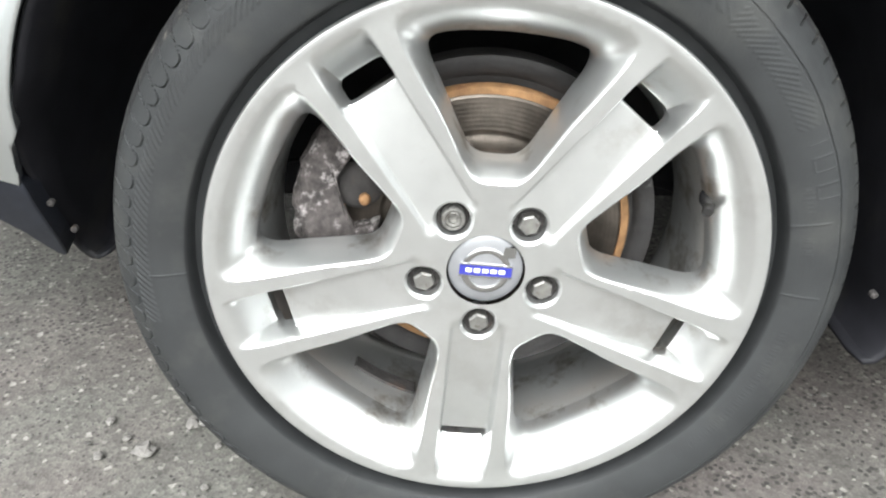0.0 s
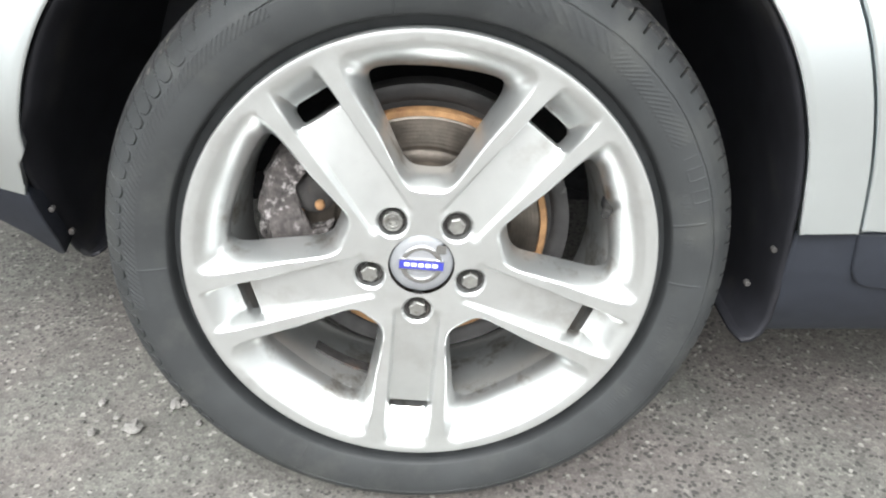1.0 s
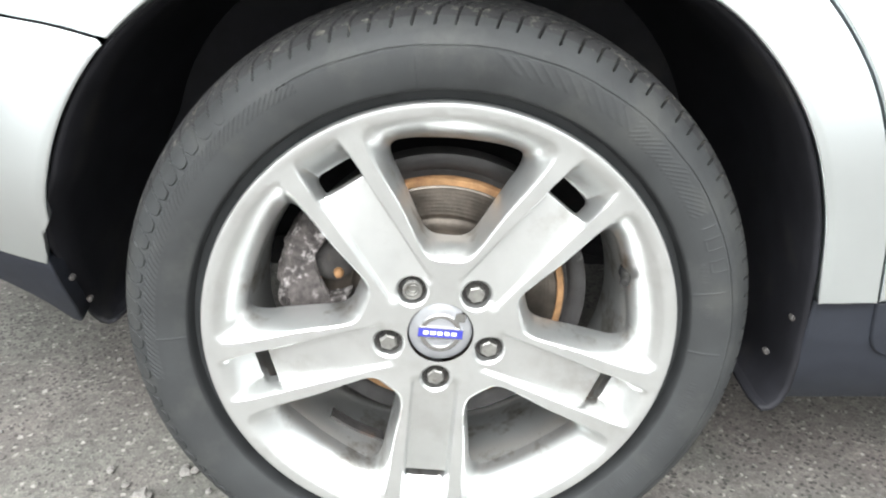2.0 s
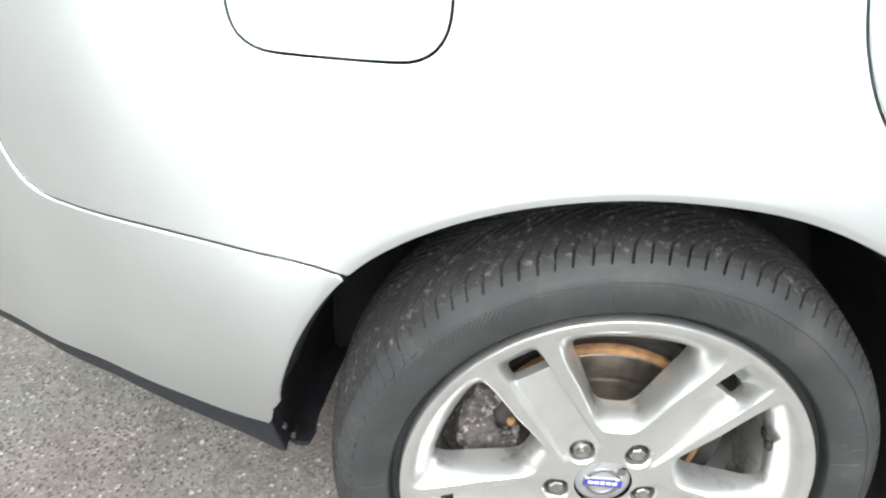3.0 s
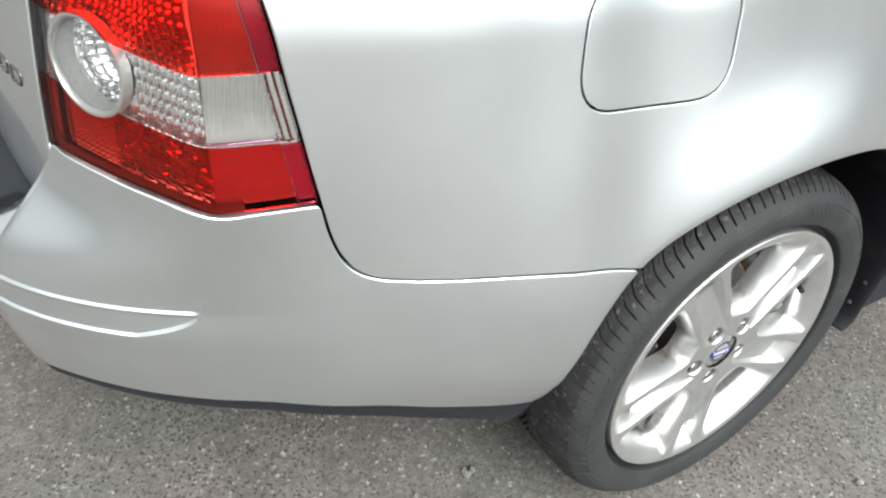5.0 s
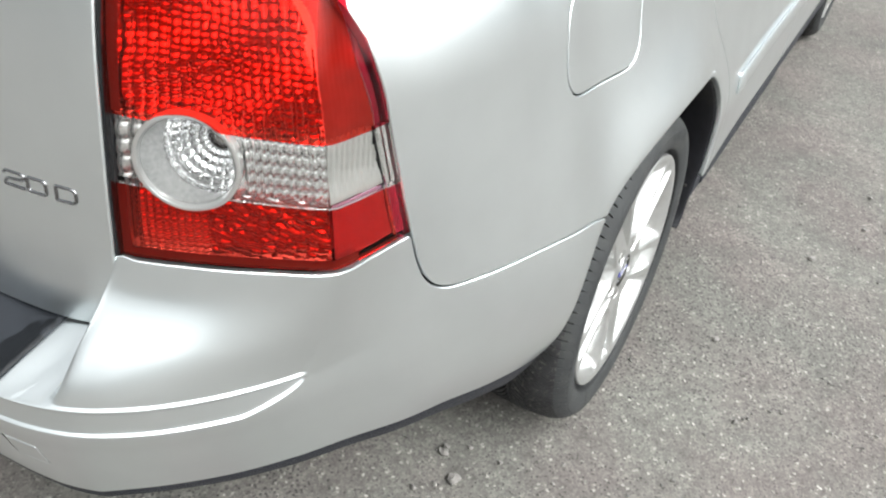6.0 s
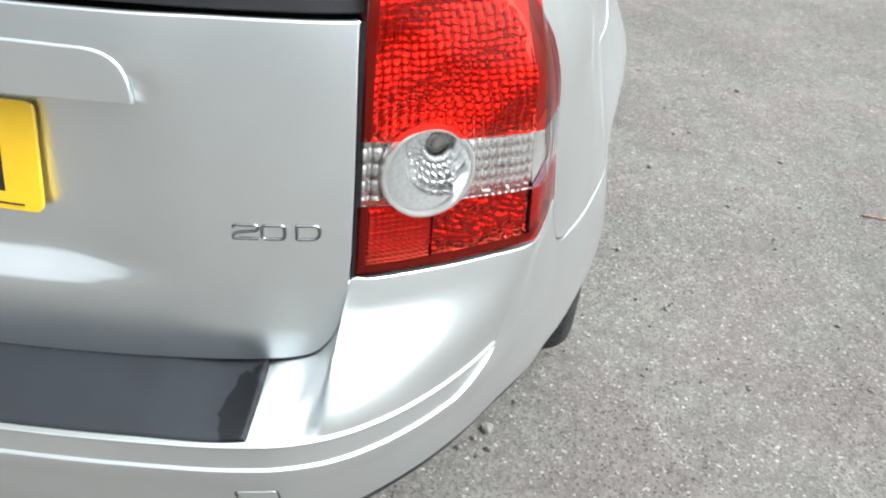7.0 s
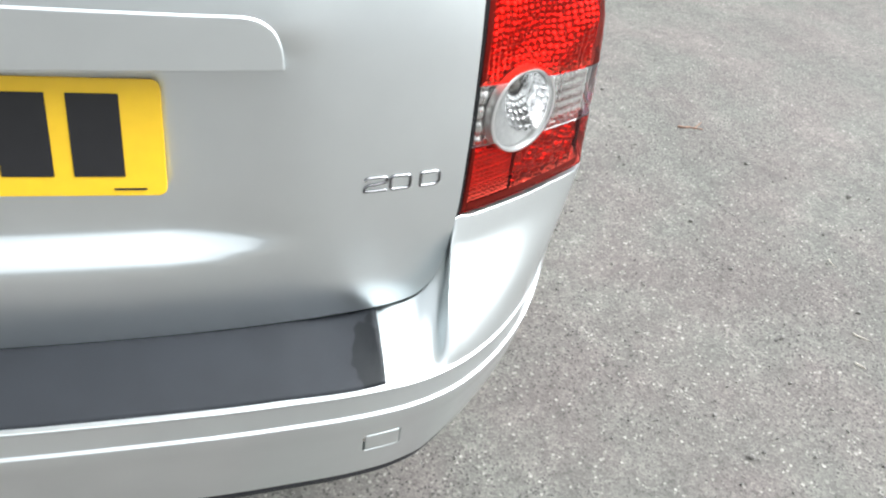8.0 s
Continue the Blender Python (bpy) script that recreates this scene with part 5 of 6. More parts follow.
def rim_mesh():
    wf, wb = closed_half(WIN_F), closed_half(WIN_B)
    slot = rounded([(-0.0218, 0.1765, 0.003), (0.0218, 0.1765, 0.003), (0.0222, 0.1955, 0.016), (-0.0222, 0.1955, 0.016)], 0.002)
    hole = np.array([(0.0146 * math.cos(t), 0.054 + 0.0146 * math.sin(t)) for t in np.linspace(0, 2 * math.pi, 29)[:-1]])
    R_OUT = 0.2300
    outer = np.array([(R_OUT * math.cos(t), R_OUT * math.sin(t)) for t in np.linspace(0, 2 * math.pi, 361)[:-1]])
    centre = np.array([(0.0335 * math.cos(t), 0.0335 * math.sin(t)) for t in np.linspace(0, 2 * math.pi, 73)[:-1]])
    holes, walls, loops = [centre], [], []
    for k in range(5):
        an = SPOKE + k * 2 * math.pi / 5
        w = turn2(wf, an + math.pi / 5)
        holes += [w, turn2(slot, an), turn2(hole, an)]
        walls.append((w, turn2(wb, an + math.pi / 5)))
        for p_ in (0.0205, 0.0212, 0.0220, 0.0229, 0.0238, 0.0247, 0.0255, 0.0263):
            for sg in (-1, 1):
                loops.append(turn2(np.array([(sg * (p_ + 0.0012 * (a_ > 0.19)), a_) for a_ in np.arange(0.062, 0.226, 0.004)]), an))
        fine_a, fine_p = np.meshgrid(np.arange(0.1735, 0.2075, 0.0014), np.arange(-0.0272, 0.0273, 0.0014))
        fine = np.stack([fine_p.ravel(), fine_a.ravel()], 1)
        fine = fine[~inside(slot, fine) & ~near(slot, fine, 0.0007)]
        loops.append(turn2(fine, an))
        cw = turn2(closed_half(WIN_F), an + math.pi / 5)
        nn = inward(cw if area2(cw) < 0 else cw[::-1])
        loops.append((cw if area2(cw) < 0 else cw[::-1]) + nn * 0.0016)
        loops.append(turn2(np.array([0, 0.054]) + (hole - np.array([0, 0.054])) * 1.18, an))
    v, f = fill(outer, holes, 0.0036, loops)
    Y = face_y(v[:, 0], v[:, 1])
    # the edges round the windows and bolt holes are rolled over
    for w, _ in walls:
        for i in range(0, len(v), 4000):
            d = np.sqrt(((v[i:i + 4000, None] - w[None]) ** 2).sum(2)).min(1)
            Y[i:i + 4000] += 0.0011 * np.clip(1 - d / 0.0016, 0, 1) ** 2
    for k in range(5):
        an = SPOKE + k * 2 * math.pi / 5
        d = np.hypot(v[:, 0] - 0.054 * math.cos(an), v[:, 1] - 0.054 * math.sin(an))
        Y += 0.0028 * np.clip(1 - (d - 0.0146) / 0.0028, 0, 1) ** 2
    verts = [(x, y, z) for (x, z), y in zip(v, Y)]
    V = np.array(verts)
    n = np.cross(V[f[:, 1]] - V[f[:, 0]], V[f[:, 2]] - V[f[:, 0]])
    f = f.copy()
    f[n[:, 1] > 0] = f[n[:, 1] > 0][:, ::-1]
    faces = [tuple(t) for t in f]

    def loft(rings):
        k = len(verts)
        m_ = len(rings[0])
        for r_ in rings:
            verts.extend([tuple(p) for p in r_])
        for i in range(len(rings) - 1):
            for j in range(m_):
                j2 = (j + 1) % m_
                faces.append((k + i * m_ + j, k + i * m_ + j2, k + (i + 1) * m_ + j2, k + (i + 1) * m_ + j))

    for w, wb_ in walls:
        yf = face_y(w[:, 0], w[:, 1]) + 0.0011
        rings = []
        for t in (0, 0.06, 0.2, 0.4, 0.6, 0.8, 0.93, 1.0):
            q = w + (wb_ - w) * (1 - (1 - t) ** 1.5)
            rings.append(np.stack([q[:, 0], yf + (0.052 - yf) * t ** 1.15, q[:, 1]], 1))
        rings.append(rings[-1] + np.array((0, 0.012, 0)))
        loft(rings)
    for k in range(5):
        an = SPOKE + k * 2 * math.pi / 5
        o = turn2(slot, an)
        y0 = face_y(o[:, 0], o[:, 1])
        loft([np.stack([o[:, 0], y0 + d, o[:, 1]], 1) for d in (0, 0.003, 0.014)])
        o = turn2(hole, an)
        y0 = face_y(o[:, 0], o[:, 1]) + 0.0028
        c = np.array((0.054 * math.cos(an), 0.054 * math.sin(an)))
        loft([np.stack([c[0] + (o[:, 0] - c[0]) * s_, y0 + d, c[1] + (o[:, 1] - c[1]) * s_], 1) for d, s_ in ((0, 1), (0.006, 0.97), (0.016, 0.9), (0.016, 0.3))])
    # flange
    lv, lf = lathe([(0.2300, float(ridge_y(0.23))), (0.2330, 0.0143), (0.2348, 0.0146), (0.2358, 0.0158), (0.2362, 0.0185), (0.2355, 0.030), (0.232, 0.040)], 360)
    k = len(verts)
    verts += lv
    faces += [tuple(i + k for i in q) for q in lf]
    return verts, faces


def tyre_mesh():
    """A worn directional tyre: the tread's grooves, the shoulder's rounded lugs and the side wall's ribs are cut into it."""
    prof = [(0.2325, 0.034), (0.2360, 0.0310), (0.2400, 0.0300), (0.2445, 0.0285), (0.2464, 0.0215), (0.2470, 0.0150), (0.2488, 0.0122), (0.252, 0.0106), (0.2575, 0.0087), (0.265, 0.0068), (0.274, 0.0057), (0.2805, 0.0057), (0.287, 0.0066), (0.292, 0.0088), (0.2965, 0.0122), (0.2990, 0.0146), (0.3035, 0.0190)]
    wall_y = spline([p[0] for p in prof[6:]], [p[1] for p in prof[6:]])
    wall_r = np.concatenate([np.linspace(0.2488, 0.2600, 8), np.linspace(0.2612, 0.2832, 20), np.linspace(0.2840, 0.3035, 34)])
    base = np.vstack([np.array(prof[:6]), np.stack([wall_r, wall_y(wall_r)], 1)])
    ty = np.concatenate([np.linspace(0.0198, 0.0335, 18), np.linspace(0.035, 0.1845, 96), np.linspace(0.186, 0.1985, 6)])
    tr = spline([0.0190, 0.0225, 0.0275, 0.034, 0.045, 0.07, 0.11, 0.15, 0.175, 0.186, 0.1925, 0.1975, 0.2005], [0.3035, 0.3062, 0.3094, 0.3126, 0.3164, 0.3198, 0.3214, 0.3198, 0.3164, 0.3126, 0.3094, 0.3062, 0.3035])
    rear = np.array(prof)
    R = np.concatenate([base[:, 0], tr(ty), rear[::-1, 0]])
    Y = np.concatenate([base[:, 1], ty, 0.22 - rear[::-1, 1]])
    n, seg = len(R), 2080
    th = np.arange(seg) * 2 * math.pi / seg
    TH, RR = np.meshgrid(th, R, indexing="ij")
    YY = np.meshgrid(th, Y, indexing="ij")[1]
    N = 104
    yc = np.abs(YY - 0.11)
    sweep = 5.2 * (np.clip(0.076 - yc, 0, None) / 0.076) ** 1.5
    sweep = sweep + 13.0 * np.clip(0.0945 - yc, 0, 0.0285)
    wobble = 0.05 * np.sin(TH * 17) + 0.03 * np.sin(TH * 41)
    ph = (TH * N / (2 * math.pi) + sweep + wobble + np.where(YY > 0.11, 0.5, 0)) % 1.0
    wide = 0.056 + 0.15 * np.clip(0.06 - yc, 0, None) / 0.06
    lat = (np.abs(ph - 0.5) < wide) & (yc > 0.006) & (yc < 0.0945)
    siped = (np.abs((ph + 0.5) % 1 - 0.5) < 0.035) & (yc > 0.03) & (yc < 0.070)
    lon = (np.abs(yc - 0.004) < 0.0022) | (np.abs(yc - 0.034) < 0.0012)
    cut = np.where(lat, 0.0100 * smooth(0.3015, 0.3065, RR), 0)
    cut = np.where(lon, 0.006, cut)
    cut = np.where(siped, np.maximum(cut, 0.002), cut)
    front = YY < 0.05
    ang = (np.degrees(TH) + 180) % 360 - 180
    # each lug's rounded foot on the shoulder, where the tyre has scuffed least
    foot = 0.2900 + 0.0145 * (2 * ((ph - 0.5) % 1.0) - 1) ** 4
    kept = smooth(126, 146, np.abs(ang)) + 0.12
    lug = front & (np.abs(RR - foot) < 0.0009) & (RR < 0.3060)
    proud = front & (RR > foot) & (RR < 0.3120)
    RR = RR - cut * (RR > 0.2992)
    YY = YY + (0.0015 * lug - 0.0007 * proud) * np.clip(kept, 0, 1)
    # ring groove below the shoulder, bands of fine slanting ribs, mould lines and unreadable raised bars on the side wall
    YY = YY + 0.0010 * (front & (np.abs(RR - 0.2862 - 0.0004 * np.sin(TH * 23)) < 0.0008) & (np.abs(ang) < 120))
    slant = (np.radians(ang) * 150 / math.pi * 1.0 + (RR - 0.28) * 190) % 1 < 0.5
    left = (ang > 117) | (ang < -172)
    right = (ang > 29) & (ang < 52)
    ribs = front & slant & ((left & (RR > 0.2770) & (RR < 0.2880)) | (right & (RR > 0.2655) & (RR < 0.2815 + 0.002 * np.sin(ang))))
    bars = front & (RR > 0.2690) & (RR < 0.2890) & np.isin(np.floor(ang * 4), (64, 74, 84, 94, 104))
    bars |= front & (RR > 0.2690) & (RR < 0.2702) & (((ang > 16) & (ang < 18.6)) | ((ang > 21) & (ang < 23.6)))
    words = front & (RR > 0.2590) & (RR < 0.2660) & (((ang > -46) & (ang < -11)) | ((ang > 5) & (ang < 9)) | ((ang > 14) & (ang < 19))) & (np.sin(ang * 7.3) + np.sin(ang * 11.9) > 0.1)
    # unreadable raised marks in an arc above, each a slanting stroke of its own width
    lean_ = ang - (RR - 0.276) * 260
    marks = front & (RR > 0.2690) & (RR < 0.2835) & (lean_ > 54) & (lean_ < 79) & (np.sin(lean_ * 2.6) + 0.6 * np.sin(lean_ * 4.9) > 0.35)
    seams = front & (RR > 0.2480) & (RR < 0.2790) & (np.min([np.abs(ang - a_) for a_ in (11.3, -3.2, 179.0, 95.0, -120.0)], axis=0) < 0.18)
    YY = YY - (0.0008 - 0.0004 * right) * ribs - 0.0004 * bars - 0.0003 * words - 0.0005 * marks - 0.0006 * seams
    X, Z = RR * np.cos(TH), RR * np.sin(TH)
    # it stands a little flattened on the ground
    Z = Z + np.clip(-0.3208 - Z, 0, None)
    verts = np.stack([X, YY, Z], -1).reshape(-1, 3)
    i, j = np.meshgrid(np.arange(seg), np.arange(n - 1), indexing="ij")
    i2 = (i + 1) % seg
    faces = np.stack([i * n + j, i2 * n + j, i2 * n + j + 1, i * n + j + 1], -1).reshape(-1, 4)[:, ::-1]
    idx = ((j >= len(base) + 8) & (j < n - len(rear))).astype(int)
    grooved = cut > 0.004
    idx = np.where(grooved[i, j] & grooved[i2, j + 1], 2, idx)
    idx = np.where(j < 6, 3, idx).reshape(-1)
    return verts, faces, idx


def hexagon(r, y0, y1, cham=0.0016):
    vs, fs = [], []
    for y, s_ in ((y1, 1.0), (y0 + cham, 1.0), (y0, 0.84)):
        vs += [(r * s_ * math.cos(math.pi / 3 * k), y, r * s_ * math.sin(math.pi / 3 * k)) for k in range(6)]
    for i in range(2):
        fs += [(i * 6 + k, i * 6 + (k + 1) % 6, (i + 1) * 6 + (k + 1) % 6, (i + 1) * 6 + k) for k in range(6)]
    fs.append(tuple(range(12, 18)))
    return vs, fs


def ring_part(name, prof, mat, parent, segs=64, label="", m=None):
    vs, fs = lathe(prof, segs)
    return part(name, bm_from(vs, fs), mat, parent, label, m=m)


def build_wheel():
    rv, rf = rim_mesh()
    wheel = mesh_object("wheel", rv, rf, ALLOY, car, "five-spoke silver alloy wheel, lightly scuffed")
    bm = bmesh.new()
    bm.from_mesh(wheel.data)
    bmesh.ops.remove_doubles(bm, verts=bm.verts, dist=0.00006)
    bmesh.ops.recalc_face_normals(bm, faces=bm.faces)
    bm.normal_update()
    front = [f for f in bm.faces if 0.10 < f.calc_center_median().xz.length < 0.17 and abs(f.normal.y) > 0.8]
    if sum(f.normal.y for f in front) > 0:
        bmesh.ops.reverse_faces(bm, faces=bm.faces)
    bm.to_mesh(wheel.data)
    bm.free()
    wheel.data.set_sharp_from_angle(angle=radians(34))
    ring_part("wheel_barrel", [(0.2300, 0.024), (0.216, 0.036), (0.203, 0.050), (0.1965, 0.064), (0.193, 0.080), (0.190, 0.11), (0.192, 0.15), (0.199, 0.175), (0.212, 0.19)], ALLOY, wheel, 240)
    tv, tf, ti = tyre_mesh()
    tyre = mesh_object("tyre", tv, tf, [RUBBER, TREAD, GROOVE_SHADE, BEAD_SHADE], wheel, "worn black tyre with muddy directional tread", idx=ti)
    tyre.data.set_sharp_from_angle(angle=radians(38))
    for k in range(5):
        an = SPOKE + k * 2 * math.pi / 5
        place = Matrix.Translation((0.054 * math.cos(an), 0, 0.054 * math.sin(an)))
        if k == 3:
            b = ring_part("locking_bolt", [(0.0, 0.033), (0.0042, 0.033), (0.0044, 0.0284), (0.0058, 0.0281), (0.0062, 0.0284), (0.0064, 0.0292), (0.0070, 0.0292), (0.0075, 0.0276), (0.0092, 0.0274), (0.0100, 0.0284), (0.0102, 0.042)], BOLT, wheel, 40, "round locking wheel bolt", m=place)
        else:
            hv, hf = hexagon(0.0093, 0.0272, 0.040)
            bm = bm_from(hv, hf)
            part("wheel_bolt", bm, BOLT, wheel, "hexagonal steel wheel bolt", smooth_faces=False, m=place @ Matrix.Rotation(0.35 + k * 1.3, 4, "Y"))
    # dark rings added in the bolt holes to stand for their shade
    for k in range(5):
        an = SPOKE + k * 2 * math.pi / 5
        ring_part("bolt_hole_shade", [(0.004, 0.0385), (0.0104, 0.0382), (0.0136, 0.0350), (0.0139, 0.0385)], DARK_IRON, wheel, 28, m=Matrix.Translation((0.054 * math.cos(an), 0, 0.054 * math.sin(an))))
    ring_part("centre_cap", [(0.0, 0.0262), (0.010, 0.0263), (0.022, 0.0268), (0.029, 0.0276), (0.0318, 0.0290), (0.0326, 0.0315), (0.0326, 0.045)], CAP_GREY, wheel, 72, "grey centre cap with a ring emblem")
    ring_part("cap_ring", [(0.0158, 0.0270), (0.0161, 0.0256), (0.0175, 0.0250), (0.0200, 0.0251), (0.0212, 0.0258), (0.0215, 0.0272)], CHROME, wheel, 60)
    bm = block(-0.0225, 0.0225, 0.0246, 0.0272, -0.0050, 0.0050)
    tilt = Matrix.Rotation(radians(5), 4, "Y")
    part("cap_bar", bm, BLUE, wheel, "blue enamel bar", smooth_faces=False, bevel=0.0006, m=tilt)
    for k in range(5):
        bm = block(-0.0172 + k * 0.0071, -0.0172 + k * 0.0071 + 0.0052, 0.0243, 0.0250, -0.0019, 0.0019)
        part("emblem_bar", bm, WHITE, wheel, smooth_faces=False, m=tilt)
    for z in (-0.0054, 0.0054):
        bm = block(-0.0225, 0.0225, 0.0244, 0.0265, z - 0.0006, z + 0.0006)
        part("cap_rim_line", bm, CHROME, wheel, smooth_faces=False, m=tilt)
    bm = bm_from([(0.012, 0.0250, 0.0125), (0.0235, 0.0250, 0.0235), (0.0235, 0.0250, 0.0145), (0.0140, 0.0250, 0.0235), (0.012, 0.028, 0.0125), (0.0235, 0.028, 0.0235), (0.0235, 0.028, 0.0145), (0.0140, 0.028, 0.0235)],
                 [(0, 2, 1), (0, 1, 3), (4, 5, 6), (4, 7, 5), (0, 4, 6, 2), (2, 6, 5, 1), (1, 5, 7, 3), (3, 7, 4, 0)])
    part("cap_arrow", bm, CHROME, wheel, smooth_faces=False, m=tilt)
    # valve and balance weights inside the barrel
    an = math.atan2(0.374 - 0.322, 0.183)
    vm = Matrix.Translation((0.197 * math.cos(an), 0.050, 0.197 * math.sin(an))) @ Matrix.Rotation(-an + math.pi, 4, "Y") @ Matrix.Rotation(radians(22), 4, "Z")
    ring_part("valve", [(0.0, -0.020), (0.0040, -0.020), (0.0048, -0.018), (0.0048, -0.010), (0.0040, -0.009), (0.0056, -0.007), (0.0078, 0.0), (0.0092, 0.004), (0.0092, 0.010), (0.0, 0.010)], BLACK_PLASTIC, wheel, 24, "black rubber valve with a cap", m=vm)
    bv, bf = [], []
    for k in range(13):
        a_ = SPOKE - 0.62 + k * 0.030
        for r_, y in ((0.1915, 0.090), (0.1885, 0.090), (0.1880, 0.106), (0.1915, 0.106)):
            bv.append((r_ * math.cos(a_), y, r_ * math.sin(a_)))
    for k in range(12):
        for j in range(4):
            j2 = (j + 1) % 4
            bf.append((k * 4 + j, (k + 1) * 4 + j, (k + 1) * 4 + j2, k * 4 + j2))
    bf += [(0, 1, 2, 3), (48, 49, 50, 51)]
    part("balance_weight", bm_from(bv, bf), DARK_IRON, wheel, "black stuck-on balance weight")
    return wheel


rear_wheel = build_wheel()
rear_wheel.matrix_basis = Matrix.Translation((0, 0, 0.322)) @ Matrix.Rotation(0.0067, 4, "Z") @ Matrix.Rotation(-0.0347, 4, "X")
copy_thing(rear_wheel, Matrix.Translation((2.64, 0.006, 0.322)) @ Matrix.Rotation(0.9, 4, "Y"))

# brake behind the wheel
ring_part("brake_disc", [(0.045, 0.060), (0.072, 0.060), (0.078, 0.064), (0.079, 0.098), (0.0795, 0.1005), (0.090, 0.1010), (0.0915, 0.1022), (0.095, 0.1022), (0.0965, 0.1010), *[(0.0975 + 0.00135 * k_, 0.1010 + 0.0002 * (k_ * 7 % 3) - 0.0001 * (k_ % 2)) for k_ in range(21)], (0.1263, 0.1012), (0.1275, 0.1020), (0.129, 0.1028)], DISC, car, 120, "worn brown-grey brake disc", m=Matrix.Translation((0, 0, 0.322)))
ring_part("rust_ring", [(0.1286, 0.1030), (0.1293, 0.1012), (0.1320, 0.1010), (0.1352, 0.1014), (0.1365, 0.1030), (0.1365, 0.112)], RUST, car, 120, "rusty outer lip of the brake disc", m=Matrix.Translation((0, 0, 0.322)))
ring_part("brake_shield", [(0.130, 0.116), (0.142, 0.114), (0.145, 0.110), (0.156, 0.106), (0.161, 0.107), (0.162, 0.13), (0.05, 0.135)], SHIELD, car, 120, "dark dust shield", m=Matrix.Translation((0, 0, 0.322)))


def lump(pts, r, seed, cuts=3):
    """A rough cast body round a few centres."""
    bm = bmesh.new()
    for (x, y, z), s_ in pts:
        k = bmesh.ops.create_icosphere(bm, subdivisions=cuts, radius=r * s_)
        for v in k["verts"]:
            c = v.co.copy()
            c.x, c.z = c.x * 1.0, c.z * 1.15
            v.co = c * (1 + 0.16 * noise.noise(c * 60 + Vector((seed, 0, 0)))) + Vector((x, y, z))
    return bm


def casting(pts, seed):
    """One rough iron casting: an outline with thickness, its skin broken up by corrosion."""
    bm = bmesh.new()
    o = resample(pts, 0.006)
    rows = []
    for y, k in ((0.074, 0.86), (0.077, 0.95), (0.084, 1.0), (0.110, 1.0), (0.118, 0.95)):
        cx, cz = o[:, 0].mean(), o[:, 1].mean()
        rows.append([bm.verts.new((cx + (x - cx) * k, y, cz + (z - cz) * k)) for x, z in o])
    n_ = len(o)
    for r0, r1 in zip(rows[:-1], rows[1:]):
        for i_ in range(n_):
            bm.faces.new((r0[i_], r0[(i_ + 1) % n_], r1[(i_ + 1) % n_], r1[i_]))
    cap = bm.faces.new(rows[0])
    bmesh.ops.triangulate(bm, faces=[cap])
    bmesh.ops.subdivide_edges(bm, edges=[e for e in bm.edges if e.calc_length() > 0.008], cuts=3, use_grid_fill=True)
    bmesh.ops.recalc_face_normals(bm, faces=bm.faces)
    bm.normal_update()
    for v in bm.verts:
        v.co += v.normal * (0.0035 * noise.noise(v.co * 70 + Vector((seed, 0, 0))) + 0.002 * noise.noise(v.co * 190))
    return bm


part("brake_caliper", casting([(-0.112, 0.438), (-0.140, 0.425), (-0.160, 0.398), (-0.170, 0.362), (-0.170, 0.325), (-0.158, 0.306), (-0.135, 0.300), (-0.108, 0.306), (-0.092, 0.322), (-0.095, 0.335), (-0.118, 0.330), (-0.132, 0.342), (-0.134, 0.372), (-0.126, 0.398), (-0.108, 0.415)], 3), CALIPER, car, "corroded flaking grey brake caliper")
ring_part("caliper_piston", [(0.0, 0.079), (0.010, 0.078), (0.018, 0.079), (0.0225, 0.083), (0.024, 0.110)], DARK_IRON, car, 32, m=Matrix.Translation((-0.112, 0.004, 0.372)))
part("caliper_bolt", lump([((-0.106, 0.080, 0.362), 1.0)], 0.0055, 8, 2), RUST, car)

# ---- wheel arch liners and inner body ----
def liner(cx, label):
    """The black plastic liner of a wheel arch, from its lip inwards, with rounded lower ends that hang below the panels."""
    a_ = [(-0.362, 0.291), (-0.369, 0.286), (-0.376, 0.286), (-0.382, 0.292), (-0.3845, 0.306), (-0.385, 0.33), (-0.383, 0.37), (-0.379, 0.41), (-0.370, 0.452)] + [tuple(p) for p in ARCH_S[:-2:3] if p[0] > 0 or p[1] > 0.475] + [(0.3565, 0.345), (0.3565, 0.30), (0.355, 0.270), (0.350, 0.253), (0.342, 0.245), (0.332, 0.245)]
    rows = []
    for k, (x, z) in enumerate(a_):
        d = Vector((x, 0, z - 0.33)).normalized()
        y0 = float(side_y(x, max(z, 0.41), False)[0]) if x < 0 or z > 0.38 else -0.006
        if x < 0 and z < 0.418:
            y0 += 0.55 * (0.418 - z)
        for y, o in ((y0 + 0.008, -0.001), (y0 + 0.014, -0.004), (y0 + 0.030, -0.008), (max(0.09, y0 + 0.045), -0.006), (max(0.16, y0 + 0.065), -0.007), (0.24, -0.020), (0.30, -0.034), (0.31, -0.30)):
            rows.append((cx + x + d.x * o, y, z + d.z * o))
    m_ = 8
    fs = [(k * m_ + j, k * m_ + j + 1, (k + 1) * m_ + j + 1, (k + 1) * m_ + j) for k in range(len(a_) - 1) for j in range(m_ - 1)]
    ob = part("arch_liner", bm_from(rows, fs), BLACK_PLASTIC, car, label)
    mod = ob.modifiers.new("thickness", "SOLIDIFY")
    mod.thickness, mod.offset = 0.004, 1.0
    return ob


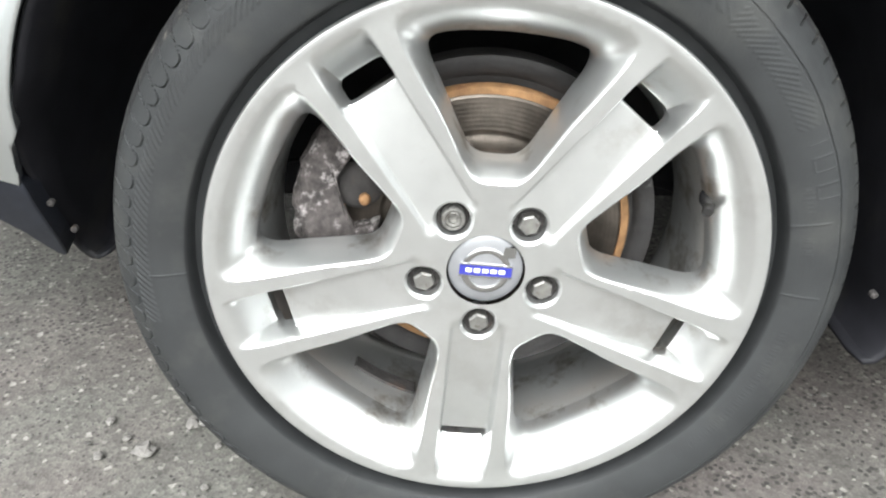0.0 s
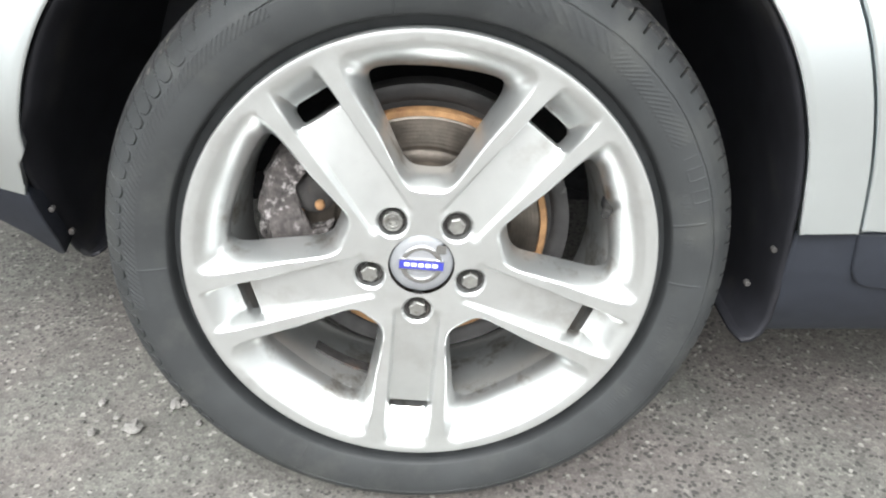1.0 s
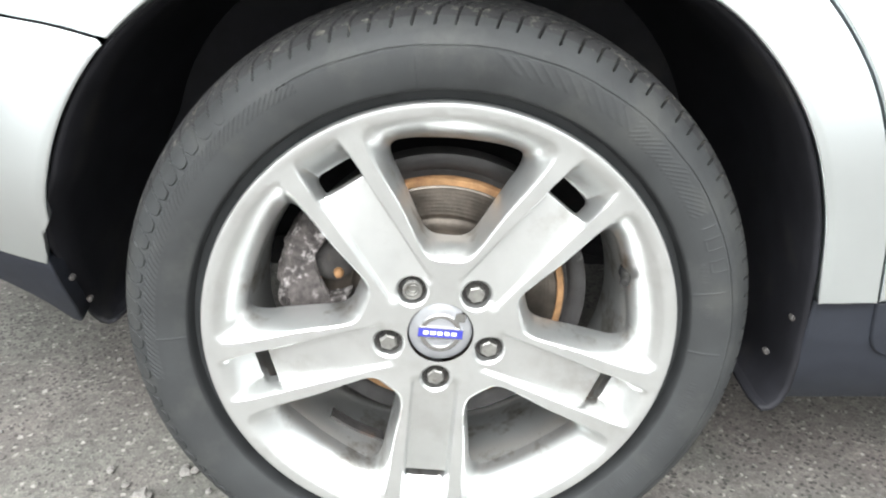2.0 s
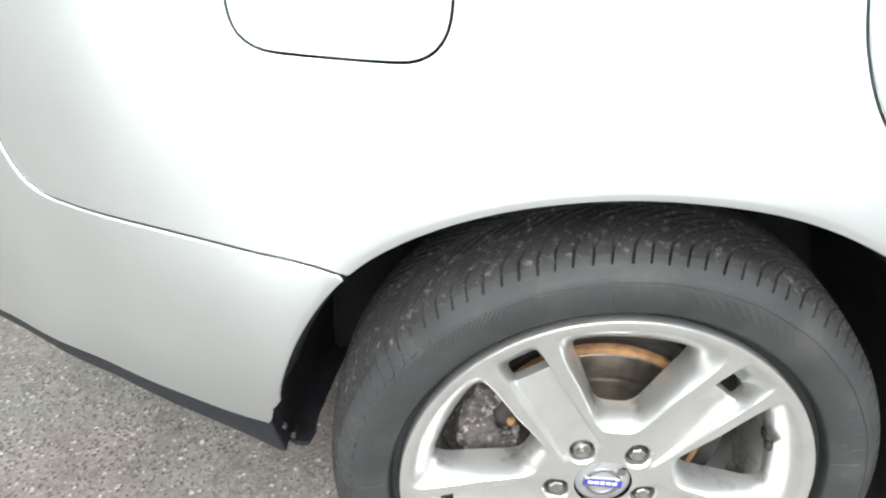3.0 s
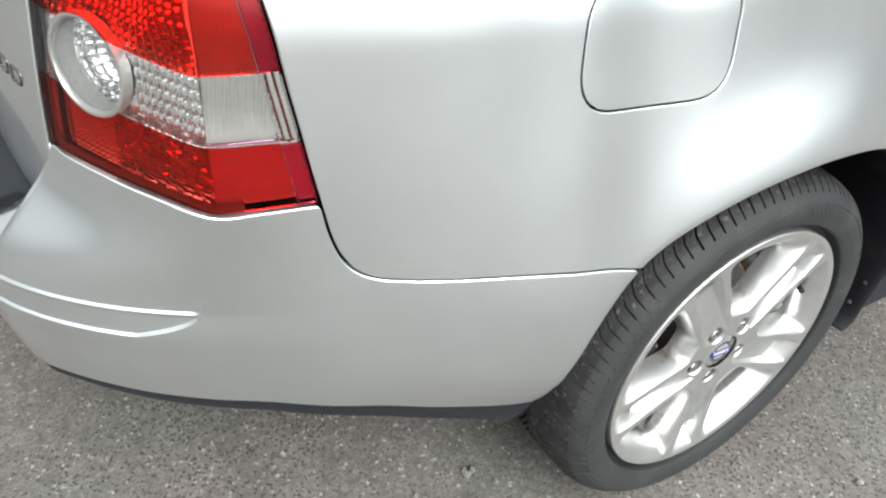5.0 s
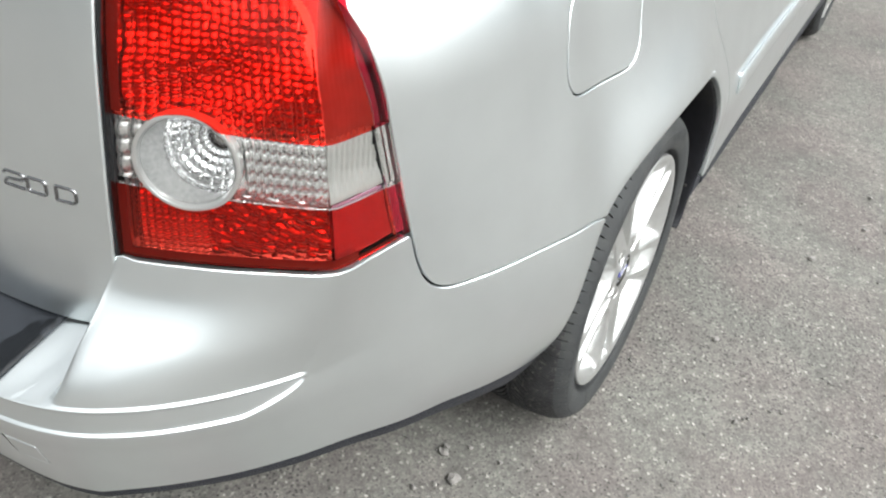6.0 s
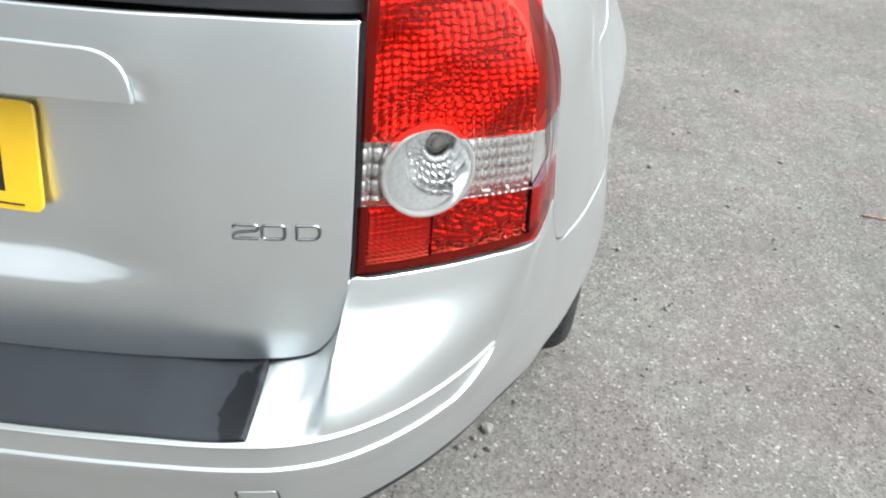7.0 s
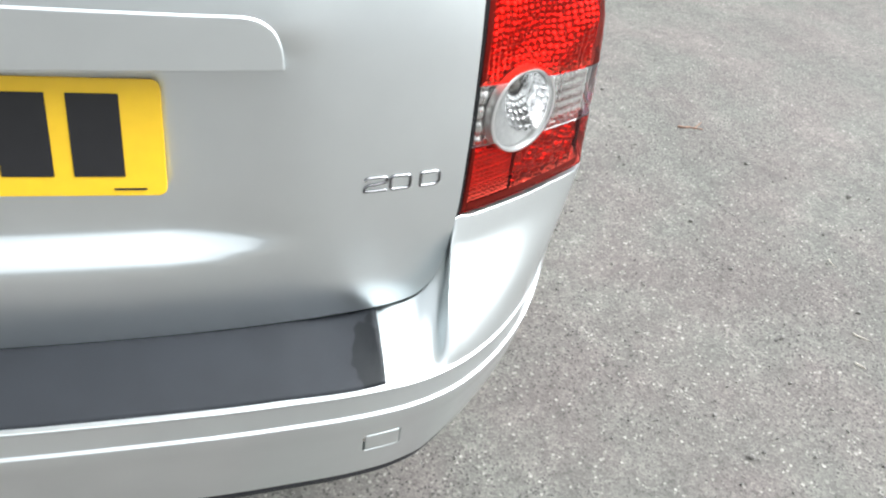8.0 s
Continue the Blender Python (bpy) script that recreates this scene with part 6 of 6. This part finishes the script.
liner(0.0, "black plastic wheel-arch liner with road dirt")
liner(2.64, "black plastic wheel-arch liner with road dirt")
for sx, sy, sz in ((0.349, 0.014, 0.344), (0.330, 0.014, 0.305), (-0.3725, 0.056, 0.366), (-0.369, 0.077, 0.330)):
    ring_part("liner_screw", [(0.0, 0.0), (0.002, 0.0), (0.0032, 0.0012), (0.0032, 0.006)], DARK_IRON, car, 12, m=Matrix.Translation((sx, sy, sz)))
part("body_core", block(-0.66, -0.41, 0.25, 1.52, 0.36, 0.98), BLACK_PLASTIC, car)
part("body_core", block(-0.80, -0.66, 0.42, 1.35, 0.36, 0.93), BLACK_PLASTIC, car)
part("body_core", block(-0.41, 0.42, 0.33, 1.44, 0.25, 0.98), BLACK_PLASTIC, car)
part("body_core", block(0.42, 2.22, 0.10, 1.67, 0.24, 0.98), BLACK_PLASTIC, car)
part("body_core", block(2.22, 3.25, 0.33, 1.44, 0.25, 0.90), BLACK_PLASTIC, car)

# ---- doors, front wing and sill ----
door_r = np.vstack([door_c, resample([(0.414, 0.374), (1.17, 0.374), (1.20, 0.45), (1.20, 1.10), (0.139, 1.10)], 0.02, False)[1:-1]])
panel("rear_door", door_r, S_side, PAINT, car, (0, -1, 0.2), 0.022, 0.0028, 0.02, gap=0.0022)
front_d = resample([(1.20, 0.374), (2.18, 0.374), (2.20, 0.60), (2.20, 1.06), (1.20, 1.10)], 0.02)
panel("front_door", front_d, S_side, PAINT, car, (0, -1, 0.2), 0.03, 0.0022, 0.02, gap=0.0018)
f_arch = [(2.64 - p[0], p[1]) for p in ARCH_S]
wing_o = np.vstack([resample([(2.20, 0.374), (2.20, 1.0), (3.10, 0.86), (3.22, 0.70), (3.24, 0.374)], 0.03, False), np.array(f_arch)])
panel("front_wing", wing_o, S_side, PAINT, car, (0, -1, 0.2), 0.03, 0.0022, 0.02, gap=0.0018)


def S_strip(u, v):
    b = 0.010 * np.sqrt(np.clip(1 - ((v - 0.556) / 0.026) ** 2, 0, 1)) * np.clip((u - 0.4625) / 0.02, 0, 1) ** 0.5
    return np.stack([u, side_y(u, v, False) - 0.002 - b, v], 1)


for x0, x1, nm in ((0.463, 1.185, "rear"), (1.215, 2.17, "front")):
    strip_o = rounded([(x0, 0.531, 0.004), (x1, 0.531, 0.004), (x1, 0.581, 0.004), (x0, 0.581, 0.010)], 0.012)
    panel("rub_strip", strip_o, S_strip, PAINT, car, (0, -1, 0.1), 0.008, 0.002, 0.008)


def S_sill(u, v):
    y = 0.004 + 0.16 * np.clip(0.33 - v, 0, None) ** 1.0 + 4.0 * np.clip(0.30 - v, 0, None) ** 2 - 0.004
    return np.stack([u, y, v], 1)


sill_o = rounded([(0.358, 0.372, 0.004), (0.352, 0.238, 0.01), (2.26, 0.236, 0.02), (2.28, 0.372, 0.004)], 0.015)
panel("side_sill", sill_o, S_sill, GREY_PLASTIC, car, (0, -1, 0), 0.015, 0.004, 0.05, label="dark blue-grey plastic sill cladding")
seam_s = rounded([(0.417, 0.372, 0.002), (0.422, 0.310, 0.045), (0.60, 0.300, 0.01), (1.20, 0.300, 0.004), (1.20, 0.372, 0.004)], 0.008)
panel("sill_cover", seam_s, S_sill, GREY_PLASTIC, car, (0, -1, 0), 0.015, 0.003, 0.01, lift=0.004, label="dark plastic lower door cladding")


# plain shell that closes the car above and on its far side
def S_far(u, v):
    return np.stack([u, 2 * MID - side_y(u, v, False), v], 1)


far_o = resample([(-0.66, 0.42), (3.2, 0.42), (3.1, 0.86), (2.2, 1.0), (0.14, 1.10), (-0.72, 1.10)], 0.06)
panel("far_side", far_o, S_far, PAINT, car, (0, 1, 0.2), 0.06, 0.002, 0.02)
roof_v, roof_f = [], []
RX = [(-0.72, 1.10, 0.20), (-0.60, 1.36, 0.30), (-0.45, 1.44, 0.34), (0.6, 1.47, 0.33), (1.2, 1.45, 0.33), (1.9, 1.16, 0.24), (2.2, 1.0, 0.16), (3.1, 0.86, 0.16), (3.25, 0.70, 0.2)]
for x, z, y in RX:
    for t in np.linspace(0, 1, 13):
        roof_v.append((x, y + (2 * MID - 2 * y) * t, z + 0.03 * (1 - (2 * t - 1) ** 4)))
for i in range(len(RX) - 1):
    for j in range(12):
        roof_f.append((i * 13 + j, i * 13 + j + 1, (i + 1) * 13 + j + 1, (i + 1) * 13 + j))
part("roof", bm_from(roof_v[0:], roof_f), PAINT, car)
for mir in (False, True):
    sv = [(x, (2 * MID - y) if mir else y, z) for x, y, z in ((-0.72, 0.193, 1.10), (0.14, 0.18, 1.10), (2.2, 0.14, 1.0), (1.9, 0.24, 1.16), (1.2, 0.33, 1.45), (0.6, 0.33, 1.47), (-0.45, 0.34, 1.44), (-0.60, 0.30, 1.36))]
    part("side_window", bm_from(sv, [tuple(range(8))]), GLASS, car, smooth_faces=False)
